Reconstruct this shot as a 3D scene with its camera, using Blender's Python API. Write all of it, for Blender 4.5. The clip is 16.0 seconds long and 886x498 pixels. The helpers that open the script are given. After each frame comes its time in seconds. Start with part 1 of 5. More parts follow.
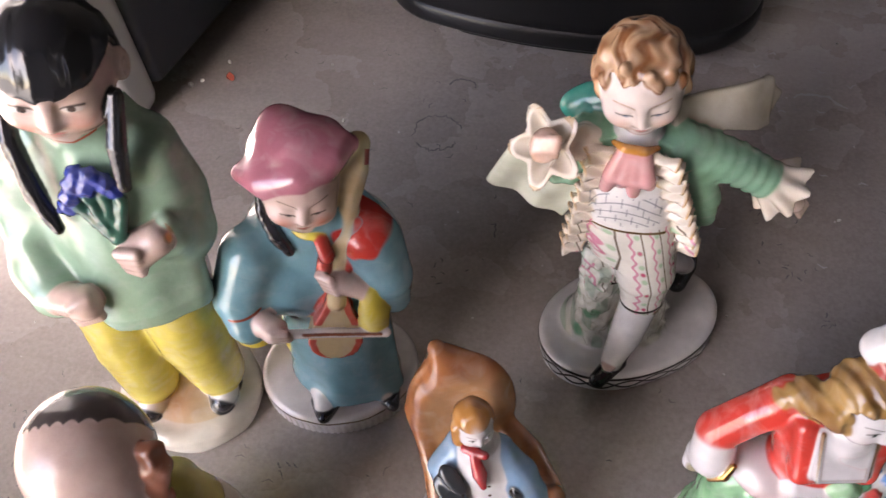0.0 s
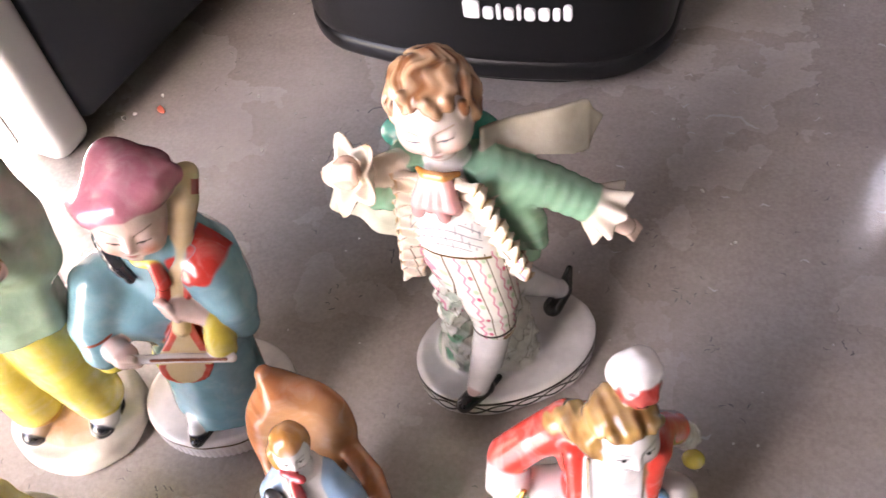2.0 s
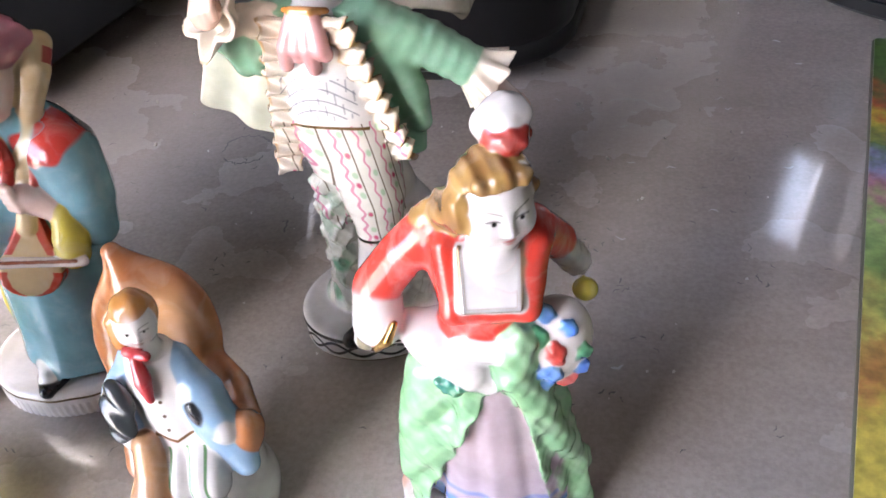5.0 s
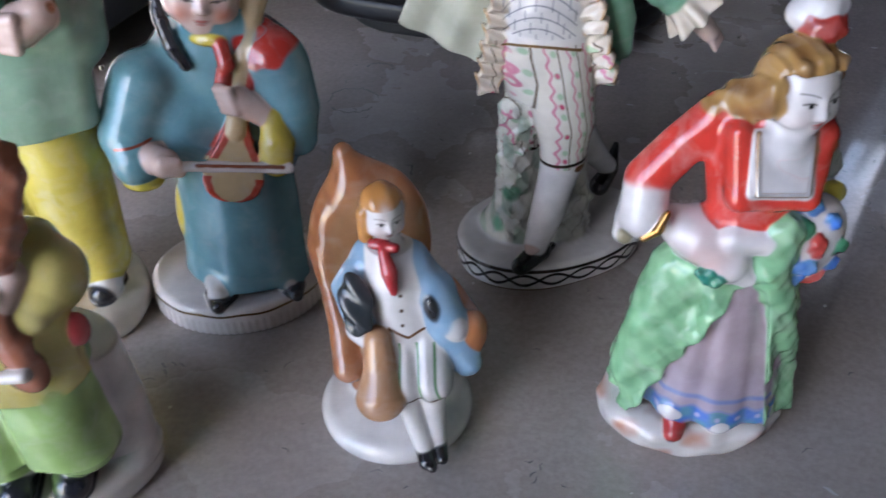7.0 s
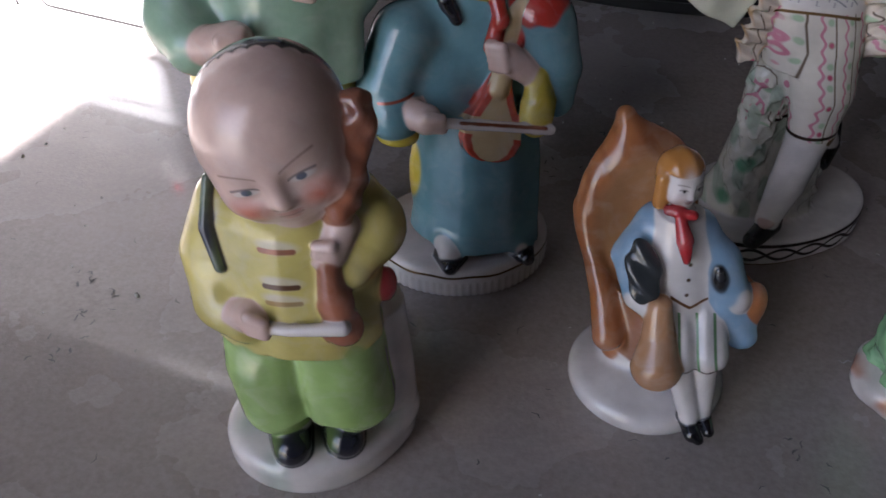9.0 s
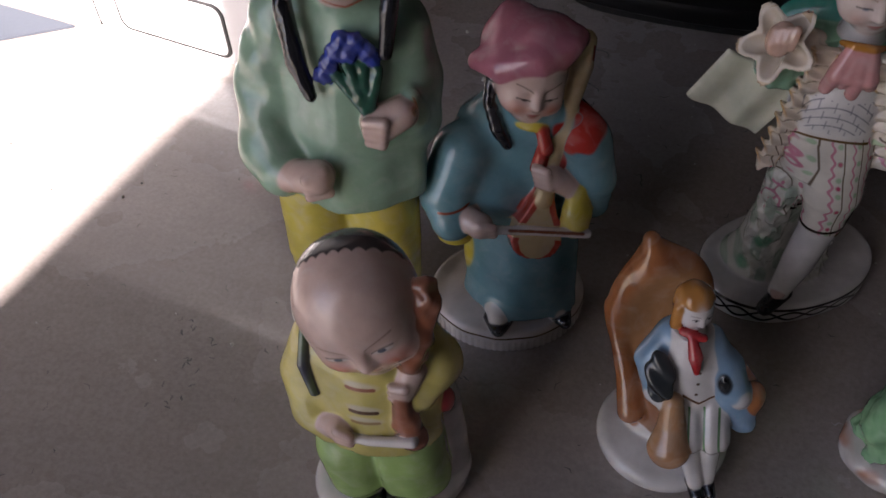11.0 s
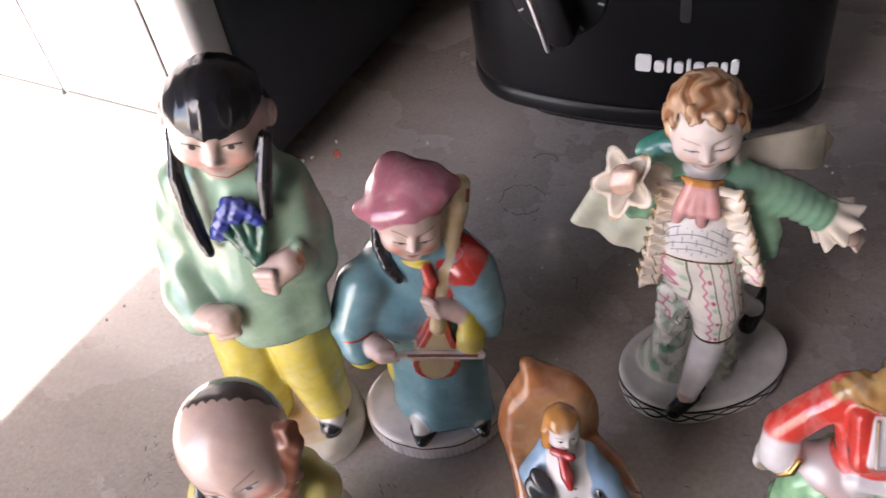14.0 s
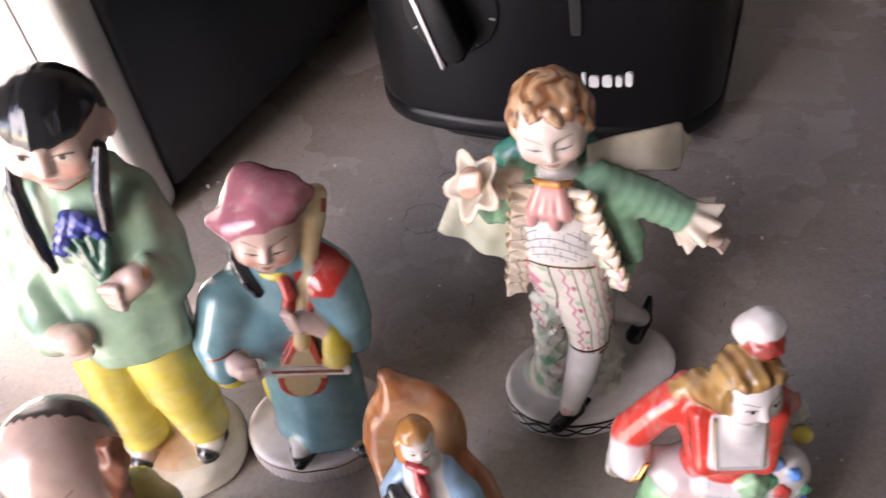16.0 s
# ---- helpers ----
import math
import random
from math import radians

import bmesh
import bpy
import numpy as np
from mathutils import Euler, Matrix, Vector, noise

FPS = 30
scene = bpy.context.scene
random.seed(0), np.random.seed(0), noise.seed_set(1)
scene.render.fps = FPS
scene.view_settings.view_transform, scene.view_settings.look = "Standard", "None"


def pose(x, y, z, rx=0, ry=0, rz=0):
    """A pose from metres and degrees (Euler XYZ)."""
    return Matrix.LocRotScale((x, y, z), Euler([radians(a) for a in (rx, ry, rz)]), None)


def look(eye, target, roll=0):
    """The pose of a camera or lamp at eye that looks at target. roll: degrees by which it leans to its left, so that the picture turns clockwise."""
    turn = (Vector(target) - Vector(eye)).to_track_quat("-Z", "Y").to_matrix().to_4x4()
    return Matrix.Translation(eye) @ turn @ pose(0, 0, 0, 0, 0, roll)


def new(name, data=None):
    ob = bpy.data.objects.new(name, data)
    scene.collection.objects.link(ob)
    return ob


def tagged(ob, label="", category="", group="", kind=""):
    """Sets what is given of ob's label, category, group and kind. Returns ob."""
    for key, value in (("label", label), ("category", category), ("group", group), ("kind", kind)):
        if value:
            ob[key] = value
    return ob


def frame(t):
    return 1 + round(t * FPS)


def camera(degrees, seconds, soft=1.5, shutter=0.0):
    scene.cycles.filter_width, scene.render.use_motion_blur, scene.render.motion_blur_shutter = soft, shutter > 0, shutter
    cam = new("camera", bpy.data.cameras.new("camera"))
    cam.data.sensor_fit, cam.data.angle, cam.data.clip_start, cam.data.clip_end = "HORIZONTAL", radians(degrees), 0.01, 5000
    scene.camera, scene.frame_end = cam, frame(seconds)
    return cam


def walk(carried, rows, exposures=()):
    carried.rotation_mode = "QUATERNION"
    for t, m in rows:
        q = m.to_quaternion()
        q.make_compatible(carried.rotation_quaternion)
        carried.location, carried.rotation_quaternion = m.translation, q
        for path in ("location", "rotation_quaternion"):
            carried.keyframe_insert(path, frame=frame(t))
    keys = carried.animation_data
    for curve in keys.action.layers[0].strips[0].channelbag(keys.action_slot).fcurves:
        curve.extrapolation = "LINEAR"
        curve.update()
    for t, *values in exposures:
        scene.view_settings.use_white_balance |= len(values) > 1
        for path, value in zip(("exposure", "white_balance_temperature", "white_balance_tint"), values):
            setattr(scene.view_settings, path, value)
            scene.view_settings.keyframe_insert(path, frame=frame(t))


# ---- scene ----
cam = camera(53.1, 16.0, soft=1.5, shutter=0.5)
PATH = [
    (0, (0.076, 0.158, 0.281), (-0.345, 1.281, -1.319), -7.0),
    (0.5, (0.093, 0.169, 0.281), (-0.389, 1.26, -1.324), -9.9),
    (1, (0.112, 0.178, 0.277), (-0.439, 1.257, -1.313), -12.1),
    (1.5, (0.124, 0.175, 0.279), (-0.431, 1.277, -1.295), -11.8),
    (2, (0.139, 0.174, 0.277), (-0.42, 1.305, -1.275), -12.1),
    (2.5, (0.15, 0.171, 0.272), (-0.419, 1.34, -1.248), -12.0),
    (3, (0.159, 0.17, 0.248), (-0.405, 1.421, -1.207), -10.8),
    (3.5, (0.164, 0.165, 0.217), (-0.379, 1.475, -1.194), -9.9),
    (3.7, (0.164, 0.162, 0.213), (-0.366, 1.497, -1.179), -9.4),
    (5.8, (0.147, 0.116, 0.197), (-0.248, 1.611, -1.072), -5.0),
    (6, (0.139, 0.112, 0.194), (-0.216, 1.617, -1.074), -3.9),
    (6.5, (0.109, 0.101, 0.19), (-0.188, 1.626, -1.07), -1.3),
    (7, (0.092, 0.094, 0.192), (-0.24, 1.607, -1.073), -1.3),
    (7.5, (0.076, 0.085, 0.191), (-0.287, 1.587, -1.079), -1.4),
    (8, (0.055, 0.082, 0.19), (-0.313, 1.558, -1.108), -0.6),
    (8.5, (0.042, 0.083, 0.189), (-0.331, 1.545, -1.124), -0.7),
    (8.7, (0.035, 0.082, 0.187), (-0.33, 1.547, -1.124), -0.1),
    (10.8, (0.02, 0.094, 0.252), (-0.377, 1.367, -1.239), -1.6),
    (11, (0.024, 0.097, 0.262), (-0.394, 1.334, -1.253), -2.6),
    (11.5, (0.026, 0.1, 0.27), (-0.41, 1.318, -1.256), -3.7),
    (12, (0.02, 0.106, 0.288), (-0.413, 1.341, -1.224), -3.6),
    (12.5, (0.022, 0.107, 0.293), (-0.43, 1.359, -1.199), -4.1),
    (13, (0.042, 0.11, 0.293), (-0.491, 1.361, -1.174), -7.0),
    (13.5, (0.065, 0.114, 0.291), (-0.503, 1.376, -1.153), -8.9),
    (14, (0.083, 0.116, 0.293), (-0.536, 1.381, -1.127), -10.8),
    (14.5, (0.091, 0.119, 0.291), (-0.505, 1.398, -1.126), -10.5),
    (15, (0.096, 0.121, 0.29), (-0.495, 1.411, -1.12), -10.6),
    (15.5, (0.102, 0.122, 0.283), (-0.501, 1.425, -1.109), -10.8),
    (16, (0.12, 0.126, 0.276), (-0.482, 1.463, -1.085), -10.9),
]
EXPOSURES = [
    (0.0, 4.74, 6970, 22), (1.0, 5.72, 7170, 25), (2.5, 5.89, 7270, 25), (3.5, 6.02, 7270, 24), (5.8, 5.42, 6010, 14), (6.5, 5.15, 5760, 13), (7.0, 4.43, 5810, 13), (7.5, 4.13, 5860, 13), (8.7, 3.37, 6010, 17), (10.8, 2.73, 6500, 21),
    (12.5, 2.27, 6700, 23), (13.0, 2.50, 6700, 23), (13.5, 3.97, 6850, 22), (14.0, 4.60, 6850, 22), (14.5, 4.90, 6800, 22), (16.0, 5.04, 7050, 23)]
walk(cam, [(t, look(eye, target, roll)) for t, eye, target, roll in PATH], EXPOSURES)

# ---- daylight ----
SUN_WAY = Vector((0.173, 1.0, -0.72)).normalized()
world = bpy.data.worlds.new("daylight")
scene.world = world
world.use_nodes = True
wn = world.node_tree.nodes
sky = wn.new("ShaderNodeTexSky")
sky.sky_type = "NISHITA"
sky.sun_disc = False
sky.sun_elevation = math.asin(-SUN_WAY.z)
sky.sun_rotation = math.atan2(-SUN_WAY.x, -SUN_WAY.y)
wn["Background"].inputs["Strength"].default_value = 0.05
world.node_tree.links.new(sky.outputs["Color"], wn["Background"].inputs["Color"])
sun_data = bpy.data.lights.new("sun", "SUN")
sun_data.energy, sun_data.angle, sun_data.color = 5.0, radians(0.35), (1.0, 0.95, 0.88)
sun = new("sun", sun_data)
sun.rotation_mode = "QUATERNION"
sun.rotation_quaternion = SUN_WAY.to_track_quat("-Z", "Y")


# ---- materials ----
def srgb(text):
    v = [int(text[i:i + 2], 16) / 255 for i in (0, 2, 4)]
    return tuple(c / 12.92 if c < 0.04045 else ((c + 0.055) / 1.055) ** 2.4 for c in v)


def material(name, colour, rough=0.5, metal=0.0, coat=0.0, grain=0.0, scale=60.0, bump=0.0, bump_scale=400.0, second=None, spec=0.5):
    """A surface with two scales of variation: broad patches towards a second colour, and fine grain with relief."""
    m = bpy.data.materials.new(name)
    m.use_nodes = True
    nt = m.node_tree
    b = nt.nodes["Principled BSDF"]
    b.inputs["Roughness"].default_value = rough
    b.inputs["Metallic"].default_value = metal
    b.inputs["Coat Weight"].default_value = coat
    b.inputs["Coat Roughness"].default_value = 0.06
    b.inputs["Specular IOR Level"].default_value = spec
    tc = nt.nodes.new("ShaderNodeTexCoord")
    n1, n2 = nt.nodes.new("ShaderNodeTexNoise"), nt.nodes.new("ShaderNodeTexNoise")
    n1.inputs["Scale"].default_value, n1.inputs["Detail"].default_value = scale * 0.15, 6
    n2.inputs["Scale"].default_value, n2.inputs["Detail"].default_value = scale * 6, 3
    mix, mix2 = nt.nodes.new("ShaderNodeMix"), nt.nodes.new("ShaderNodeMix")
    mix.data_type = mix2.data_type = "RGBA"
    mix.inputs[6].default_value = (*colour, 1)
    mix.inputs[7].default_value = (*(second or [c * (1 - grain) for c in colour]), 1)
    mix2.inputs[7].default_value = (*[c * (1 - grain) for c in colour], 1)
    half = nt.nodes.new("ShaderNodeMath")
    half.operation = "MULTIPLY"
    half.inputs[1].default_value = 0.5
    for n in (n1, n2):
        nt.links.new(tc.outputs["Object"], n.inputs["Vector"])
    nt.links.new(n1.outputs["Fac"], mix.inputs[0])
    nt.links.new(n2.outputs["Fac"], half.inputs[0])
    nt.links.new(half.outputs[0], mix2.inputs[0])
    nt.links.new(mix.outputs[2], mix2.inputs[6])
    nt.links.new(mix2.outputs[2], b.inputs["Base Color"])
    if bump:
        n3, bm_ = nt.nodes.new("ShaderNodeTexNoise"), nt.nodes.new("ShaderNodeBump")
        n3.inputs["Scale"].default_value = bump_scale
        bm_.inputs["Strength"].default_value, bm_.inputs["Distance"].default_value = bump, 0.001
        nt.links.new(tc.outputs["Object"], n3.inputs["Vector"])
        nt.links.new(n3.outputs["Fac"], bm_.inputs["Height"])
        nt.links.new(bm_.outputs["Normal"], b.inputs["Normal"])
    return m


def glazed_material():
    """Hand-painted glazed porcelain: the paint is a colour attribute, its alpha is gilding."""
    m = bpy.data.materials.new("glazed_porcelain")
    m.use_nodes = True
    nt = m.node_tree
    b = nt.nodes["Principled BSDF"]
    at = nt.nodes.new("ShaderNodeAttribute")
    at.attribute_name = "paint"
    tc = nt.nodes.new("ShaderNodeTexCoord")
    wash, brush = nt.nodes.new("ShaderNodeTexNoise"), nt.nodes.new("ShaderNodeTexNoise")
    wash.inputs["Scale"].default_value, wash.inputs["Detail"].default_value = 90, 5
    brush.inputs["Scale"].default_value = 260
    ramp = nt.nodes.new("ShaderNodeMapRange")
    ramp.inputs["From Min"].default_value, ramp.inputs["From Max"].default_value = 0.25, 0.75
    ramp.inputs["To Min"].default_value, ramp.inputs["To Max"].default_value = 0.72, 1.13
    scale = nt.nodes.new("ShaderNodeVectorMath")
    scale.operation = "SCALE"
    nt.links.new(tc.outputs["Object"], wash.inputs["Vector"])
    nt.links.new(tc.outputs["Object"], brush.inputs["Vector"])
    nt.links.new(wash.outputs["Fac"], ramp.inputs["Value"])
    nt.links.new(at.outputs["Color"], scale.inputs[0])
    nt.links.new(ramp.outputs["Result"], scale.inputs["Scale"])
    thin, hsv, amount, wash_mix = nt.nodes.new("ShaderNodeTexNoise"), nt.nodes.new("ShaderNodeSeparateColor"), nt.nodes.new("ShaderNodeMapRange"), nt.nodes.new("ShaderNodeMix")
    thin.inputs["Scale"].default_value, thin.inputs["Detail"].default_value, thin.inputs["Distortion"].default_value = 130, 4, 1.2
    hsv.mode = "HSV"
    amount.inputs["From Min"].default_value, amount.inputs["From Max"].default_value = 0.48, 0.78
    amount.inputs["To Min"].default_value, amount.inputs["To Max"].default_value = 0.0, 0.42
    less = nt.nodes.new("ShaderNodeMath")
    less.operation = "MULTIPLY"
    wash_mix.data_type = "RGBA"
    wash_mix.inputs[7].default_value = (0.60, 0.58, 0.56, 1)
    nt.links.new(tc.outputs["Object"], thin.inputs["Vector"])
    nt.links.new(thin.outputs["Fac"], amount.inputs["Value"])
    nt.links.new(at.outputs["Color"], hsv.inputs[0])
    nt.links.new(amount.outputs["Result"], less.inputs[0])
    nt.links.new(hsv.outputs[2], less.inputs[1])
    nt.links.new(less.outputs[0], wash_mix.inputs[0])
    nt.links.new(scale.outputs[0], wash_mix.inputs[6])
    nt.links.new(wash_mix.outputs[2], b.inputs["Base Color"])
    nt.links.new(at.outputs["Alpha"], b.inputs["Metallic"])
    rr = nt.nodes.new("ShaderNodeMapRange")
    rr.inputs["To Min"].default_value, rr.inputs["To Max"].default_value = 0.12, 0.30
    nt.links.new(brush.outputs["Fac"], rr.inputs["Value"])
    nt.links.new(rr.outputs["Result"], b.inputs["Roughness"])
    b.inputs["Coat Weight"].default_value, b.inputs["Coat Roughness"].default_value = 0.3, 0.1
    bump = nt.nodes.new("ShaderNodeBump")
    bump.inputs["Strength"].default_value, bump.inputs["Distance"].default_value = 0.4, 0.001
    nt.links.new(wash.outputs["Fac"], bump.inputs["Height"])
    nt.links.new(bump.outputs["Normal"], b.inputs["Normal"])
    nt.links.new(bump.outputs["Normal"], b.inputs["Coat Normal"])
    return m


def table_material():
    m = material("grey_table", (0.385, 0.338, 0.312), rough=0.36, grain=0.25, scale=70, bump=0.12, bump_scale=900, second=(0.305, 0.266, 0.245))
    nt = m.node_tree
    b = nt.nodes["Principled BSDF"]
    tc = next(n for n in nt.nodes if n.type == "TEX_COORD")
    spots = nt.nodes.new("ShaderNodeTexVoronoi")
    spots.inputs["Scale"].default_value = 55
    wob = nt.nodes.new("ShaderNodeTexNoise")
    wob.inputs["Scale"].default_value, wob.inputs["Detail"].default_value = 300, 4
    add = nt.nodes.new("ShaderNodeMath")
    add.operation = "MULTIPLY_ADD"
    add.inputs[1].default_value = 0.5
    nt.links.new(tc.outputs["Object"], spots.inputs["Vector"])
    nt.links.new(tc.outputs["Object"], wob.inputs["Vector"])
    nt.links.new(wob.outputs["Fac"], add.inputs[0])
    nt.links.new(spots.outputs["Distance"], add.inputs[2])
    cut = nt.nodes.new("ShaderNodeMapRange")
    cut.inputs["From Min"].default_value, cut.inputs["From Max"].default_value = 0.22, 0.42
    cut.inputs["To Min"].default_value, cut.inputs["To Max"].default_value = 0.2, 0.0
    nt.links.new(add.outputs[0], cut.inputs["Value"])
    mix = nt.nodes.new("ShaderNodeMix")
    mix.data_type = "RGBA"
    mix.inputs[7].default_value = (0.22, 0.21, 0.21, 1)
    old = b.inputs["Base Color"].links[0].from_socket
    nt.links.new(cut.outputs["Result"], mix.inputs[0])
    nt.links.new(old, mix.inputs[6])
    nt.links.new(mix.outputs[2], b.inputs["Base Color"])
    stain, grit = nt.nodes.new("ShaderNodeTexNoise"), nt.nodes.new("ShaderNodeTexNoise")
    stain.inputs["Scale"].default_value, stain.inputs["Detail"].default_value, stain.inputs["Roughness"].default_value = 18, 8, 0.68
    grit.inputs["Scale"].default_value, grit.inputs["Detail"].default_value = 650, 2
    smap, gmap = nt.nodes.new("ShaderNodeMapRange"), nt.nodes.new("ShaderNodeMapRange")
    smap.inputs["From Min"].default_value, smap.inputs["From Max"].default_value = 0.35, 0.65
    smap.inputs["To Min"].default_value, smap.inputs["To Max"].default_value = 0.89, 1.06
    gmap.inputs["From Min"].default_value, gmap.inputs["From Max"].default_value = 0.3, 0.7
    gmap.inputs["To Min"].default_value, gmap.inputs["To Max"].default_value = 0.9, 1.08
    both = nt.nodes.new("ShaderNodeMath")
    both.operation = "MULTIPLY"
    tone = nt.nodes.new("ShaderNodeVectorMath")
    tone.operation = "SCALE"
    stretch = nt.nodes.new("ShaderNodeMapping")
    stretch.inputs["Rotation"].default_value = (0, 0, 0.6)
    stretch.inputs["Scale"].default_value = (0.55, 1.6, 1)
    nt.links.new(tc.outputs["Object"], stretch.inputs["Vector"])
    nt.links.new(stretch.outputs["Vector"], stain.inputs["Vector"])
    nt.links.new(tc.outputs["Object"], grit.inputs["Vector"])
    nt.links.new(stain.outputs["Fac"], smap.inputs["Value"])
    nt.links.new(grit.outputs["Fac"], gmap.inputs["Value"])
    nt.links.new(smap.outputs["Result"], both.inputs[0])
    nt.links.new(gmap.outputs["Result"], both.inputs[1])
    nt.links.new(mix.outputs[2], tone.inputs[0])
    nt.links.new(both.outputs[0], tone.inputs["Scale"])
    nt.links.new(tone.outputs[0], b.inputs["Base Color"])
    dust = nt.nodes.new("ShaderNodeTexNoise")
    dust.inputs["Scale"].default_value, dust.inputs["Detail"].default_value = 14, 6
    rr = nt.nodes.new("ShaderNodeMapRange")
    rr.inputs["To Min"].default_value, rr.inputs["To Max"].default_value = 0.14, 0.38
    nt.links.new(tc.outputs["Object"], dust.inputs["Vector"])
    nt.links.new(dust.outputs["Fac"], rr.inputs["Value"])
    nt.links.new(rr.outputs["Result"], b.inputs["Roughness"])
    b.inputs["Coat Weight"].default_value, b.inputs["Coat Roughness"].default_value = 0.85, 0.08
    return m


GLAZE = glazed_material()
TABLE = table_material()
WALL = material("painted_wall", (0.10, 0.096, 0.092), 0.8, grain=0.15, scale=5, bump=0.2, bump_scale=80)
CEILING = material("ceiling_board", (0.10, 0.096, 0.092), 0.9, grain=0.1, scale=5)
CONCRETE = material("concrete_floor", (0.17, 0.162, 0.155), 0.7, grain=0.25, scale=8, bump=0.3, bump_scale=60)
DRIVE = material("driveway", (0.10, 0.1, 0.1), 0.85, grain=0.2, scale=4, bump=0.4, bump_scale=60)
BLACK = material("black_plastic", (0.008, 0.008, 0.009), 0.32, grain=0.3, scale=60, bump=0.08, bump_scale=1500, spec=0.22)
BLACK_MATT = material("black_rubber", (0.01, 0.01, 0.01), 0.6, grain=0.3)
GREY_MARK = material("grey_print", (0.35, 0.35, 0.35), 0.5, grain=0.1)
WHITE_PRINT = material("white_print", (0.75, 0.75, 0.75), 0.45, grain=0.08)
CHROME = material("brushed_chrome", (0.62, 0.6, 0.58), 0.16, metal=1.0, grain=0.1)
SILVER = material("silver_paint", (0.62, 0.62, 0.63), 0.34, metal=0.25, coat=0.3, grain=0.06, scale=30, bump=0.03)
SHELL = material("dark_sheet_metal", (0.035, 0.043, 0.058), 0.42, grain=0.2, scale=25, bump=0.08, bump_scale=1200)
PANEL = material("dusty_dark_glass", (0.06, 0.06, 0.065), 0.22, coat=0.4, grain=0.2, scale=40, second=(0.16, 0.155, 0.155))
SEAM = material("dark_seam", (0.015, 0.015, 0.015), 0.6, grain=0.2)
RED_PRINT = material("red_print", (0.6, 0.05, 0.08), 0.4, grain=0.1)
NAVY = material("dark_blue_enamel", (0.008, 0.012, 0.03), 0.12, coat=0.6, grain=0.3)
CRUMB = material("pale_crumb", (0.6, 0.57, 0.52), 0.8, grain=0.3)
CRUMB_RED = material("red_crumb", (0.45, 0.1, 0.06), 0.7, grain=0.3)
SCUFF = material("dark_scuff", (0.15, 0.14, 0.14), 0.7, grain=0.4, scale=300)
CHALK = material("pale_scuff", (0.5, 0.48, 0.47), 0.8, grain=0.4, scale=300)
PLASTER = material("white_flake", (0.75, 0.74, 0.72), 0.8, grain=0.15)


def picture_material():
    """A printed garden scene: bands of flowers, grass and water, broken up by dabs."""
    m = bpy.data.materials.new("garden_print")
    m.use_nodes = True
    nt = m.node_tree
    b = nt.nodes["Principled BSDF"]
    b.inputs["Roughness"].default_value = 0.35
    tc = nt.nodes.new("ShaderNodeTexCoord")
    sep = nt.nodes.new("ShaderNodeSeparateXYZ")
    dab = nt.nodes.new("ShaderNodeTexNoise")
    dab.inputs["Scale"].default_value, dab.inputs["Detail"].default_value = 85, 5
    ma = nt.nodes.new("ShaderNodeMath")
    ma.operation = "MULTIPLY_ADD"
    ma.inputs[1].default_value = 0.07
    mr = nt.nodes.new("ShaderNodeMapRange")
    mr.inputs["From Min"].default_value, mr.inputs["From Max"].default_value = 0.035, 0.335
    ramp = nt.nodes.new("ShaderNodeValToRGB")
    stops = [(0.0, "9fc4b4"), (0.18, "8fb8a4"), (0.22, "4d7a3a"), (0.28, "c2b456"), (0.4, "b9a64e"), (0.44, "b07f4a"), (0.5, "a98a4c"), (0.53, "b7b060"),
             (0.62, "6f9150"), (0.7, "8fa866"), (0.74, "a8707e"), (0.8, "8087b0"), (0.84, "4a6a2c"), (0.9, "b3a23c"), (0.94, "b4502e"), (1.0, "3f5c26")]
    while len(ramp.color_ramp.elements) < len(stops):
        ramp.color_ramp.elements.new(0.5)
    for e, (p, c) in zip(ramp.color_ramp.elements, stops):
        e.position, e.color = p, (*srgb(c), 1)
    nt.links.new(tc.outputs["Object"], sep.inputs[0])
    nt.links.new(tc.outputs["Object"], dab.inputs["Vector"])
    nt.links.new(dab.outputs["Fac"], ma.inputs[0])
    nt.links.new(sep.outputs["Y"], ma.inputs[2])
    nt.links.new(ma.outputs[0], mr.inputs["Value"])
    nt.links.new(mr.outputs["Result"], ramp.inputs["Fac"])
    fine = nt.nodes.new("ShaderNodeTexNoise")
    fine.inputs["Scale"].default_value, fine.inputs["Detail"].default_value = 220, 3
    var = nt.nodes.new("ShaderNodeMapRange")
    var.inputs["From Min"].default_value, var.inputs["From Max"].default_value = 0.3, 0.7
    var.inputs["To Min"].default_value, var.inputs["To Max"].default_value = 0.55, 1.2
    sc = nt.nodes.new("ShaderNodeVectorMath")
    sc.operation = "SCALE"
    nt.links.new(tc.outputs["Object"], fine.inputs["Vector"])
    nt.links.new(fine.outputs["Fac"], var.inputs["Value"])
    nt.links.new(ramp.outputs["Color"], sc.inputs[0])
    nt.links.new(var.outputs["Result"], sc.inputs["Scale"])
    nt.links.new(sc.outputs[0], b.inputs["Base Color"])
    return m


PICTURE = picture_material()
BOARD = material("grey_board", (0.12, 0.115, 0.10), 0.7, grain=0.2)


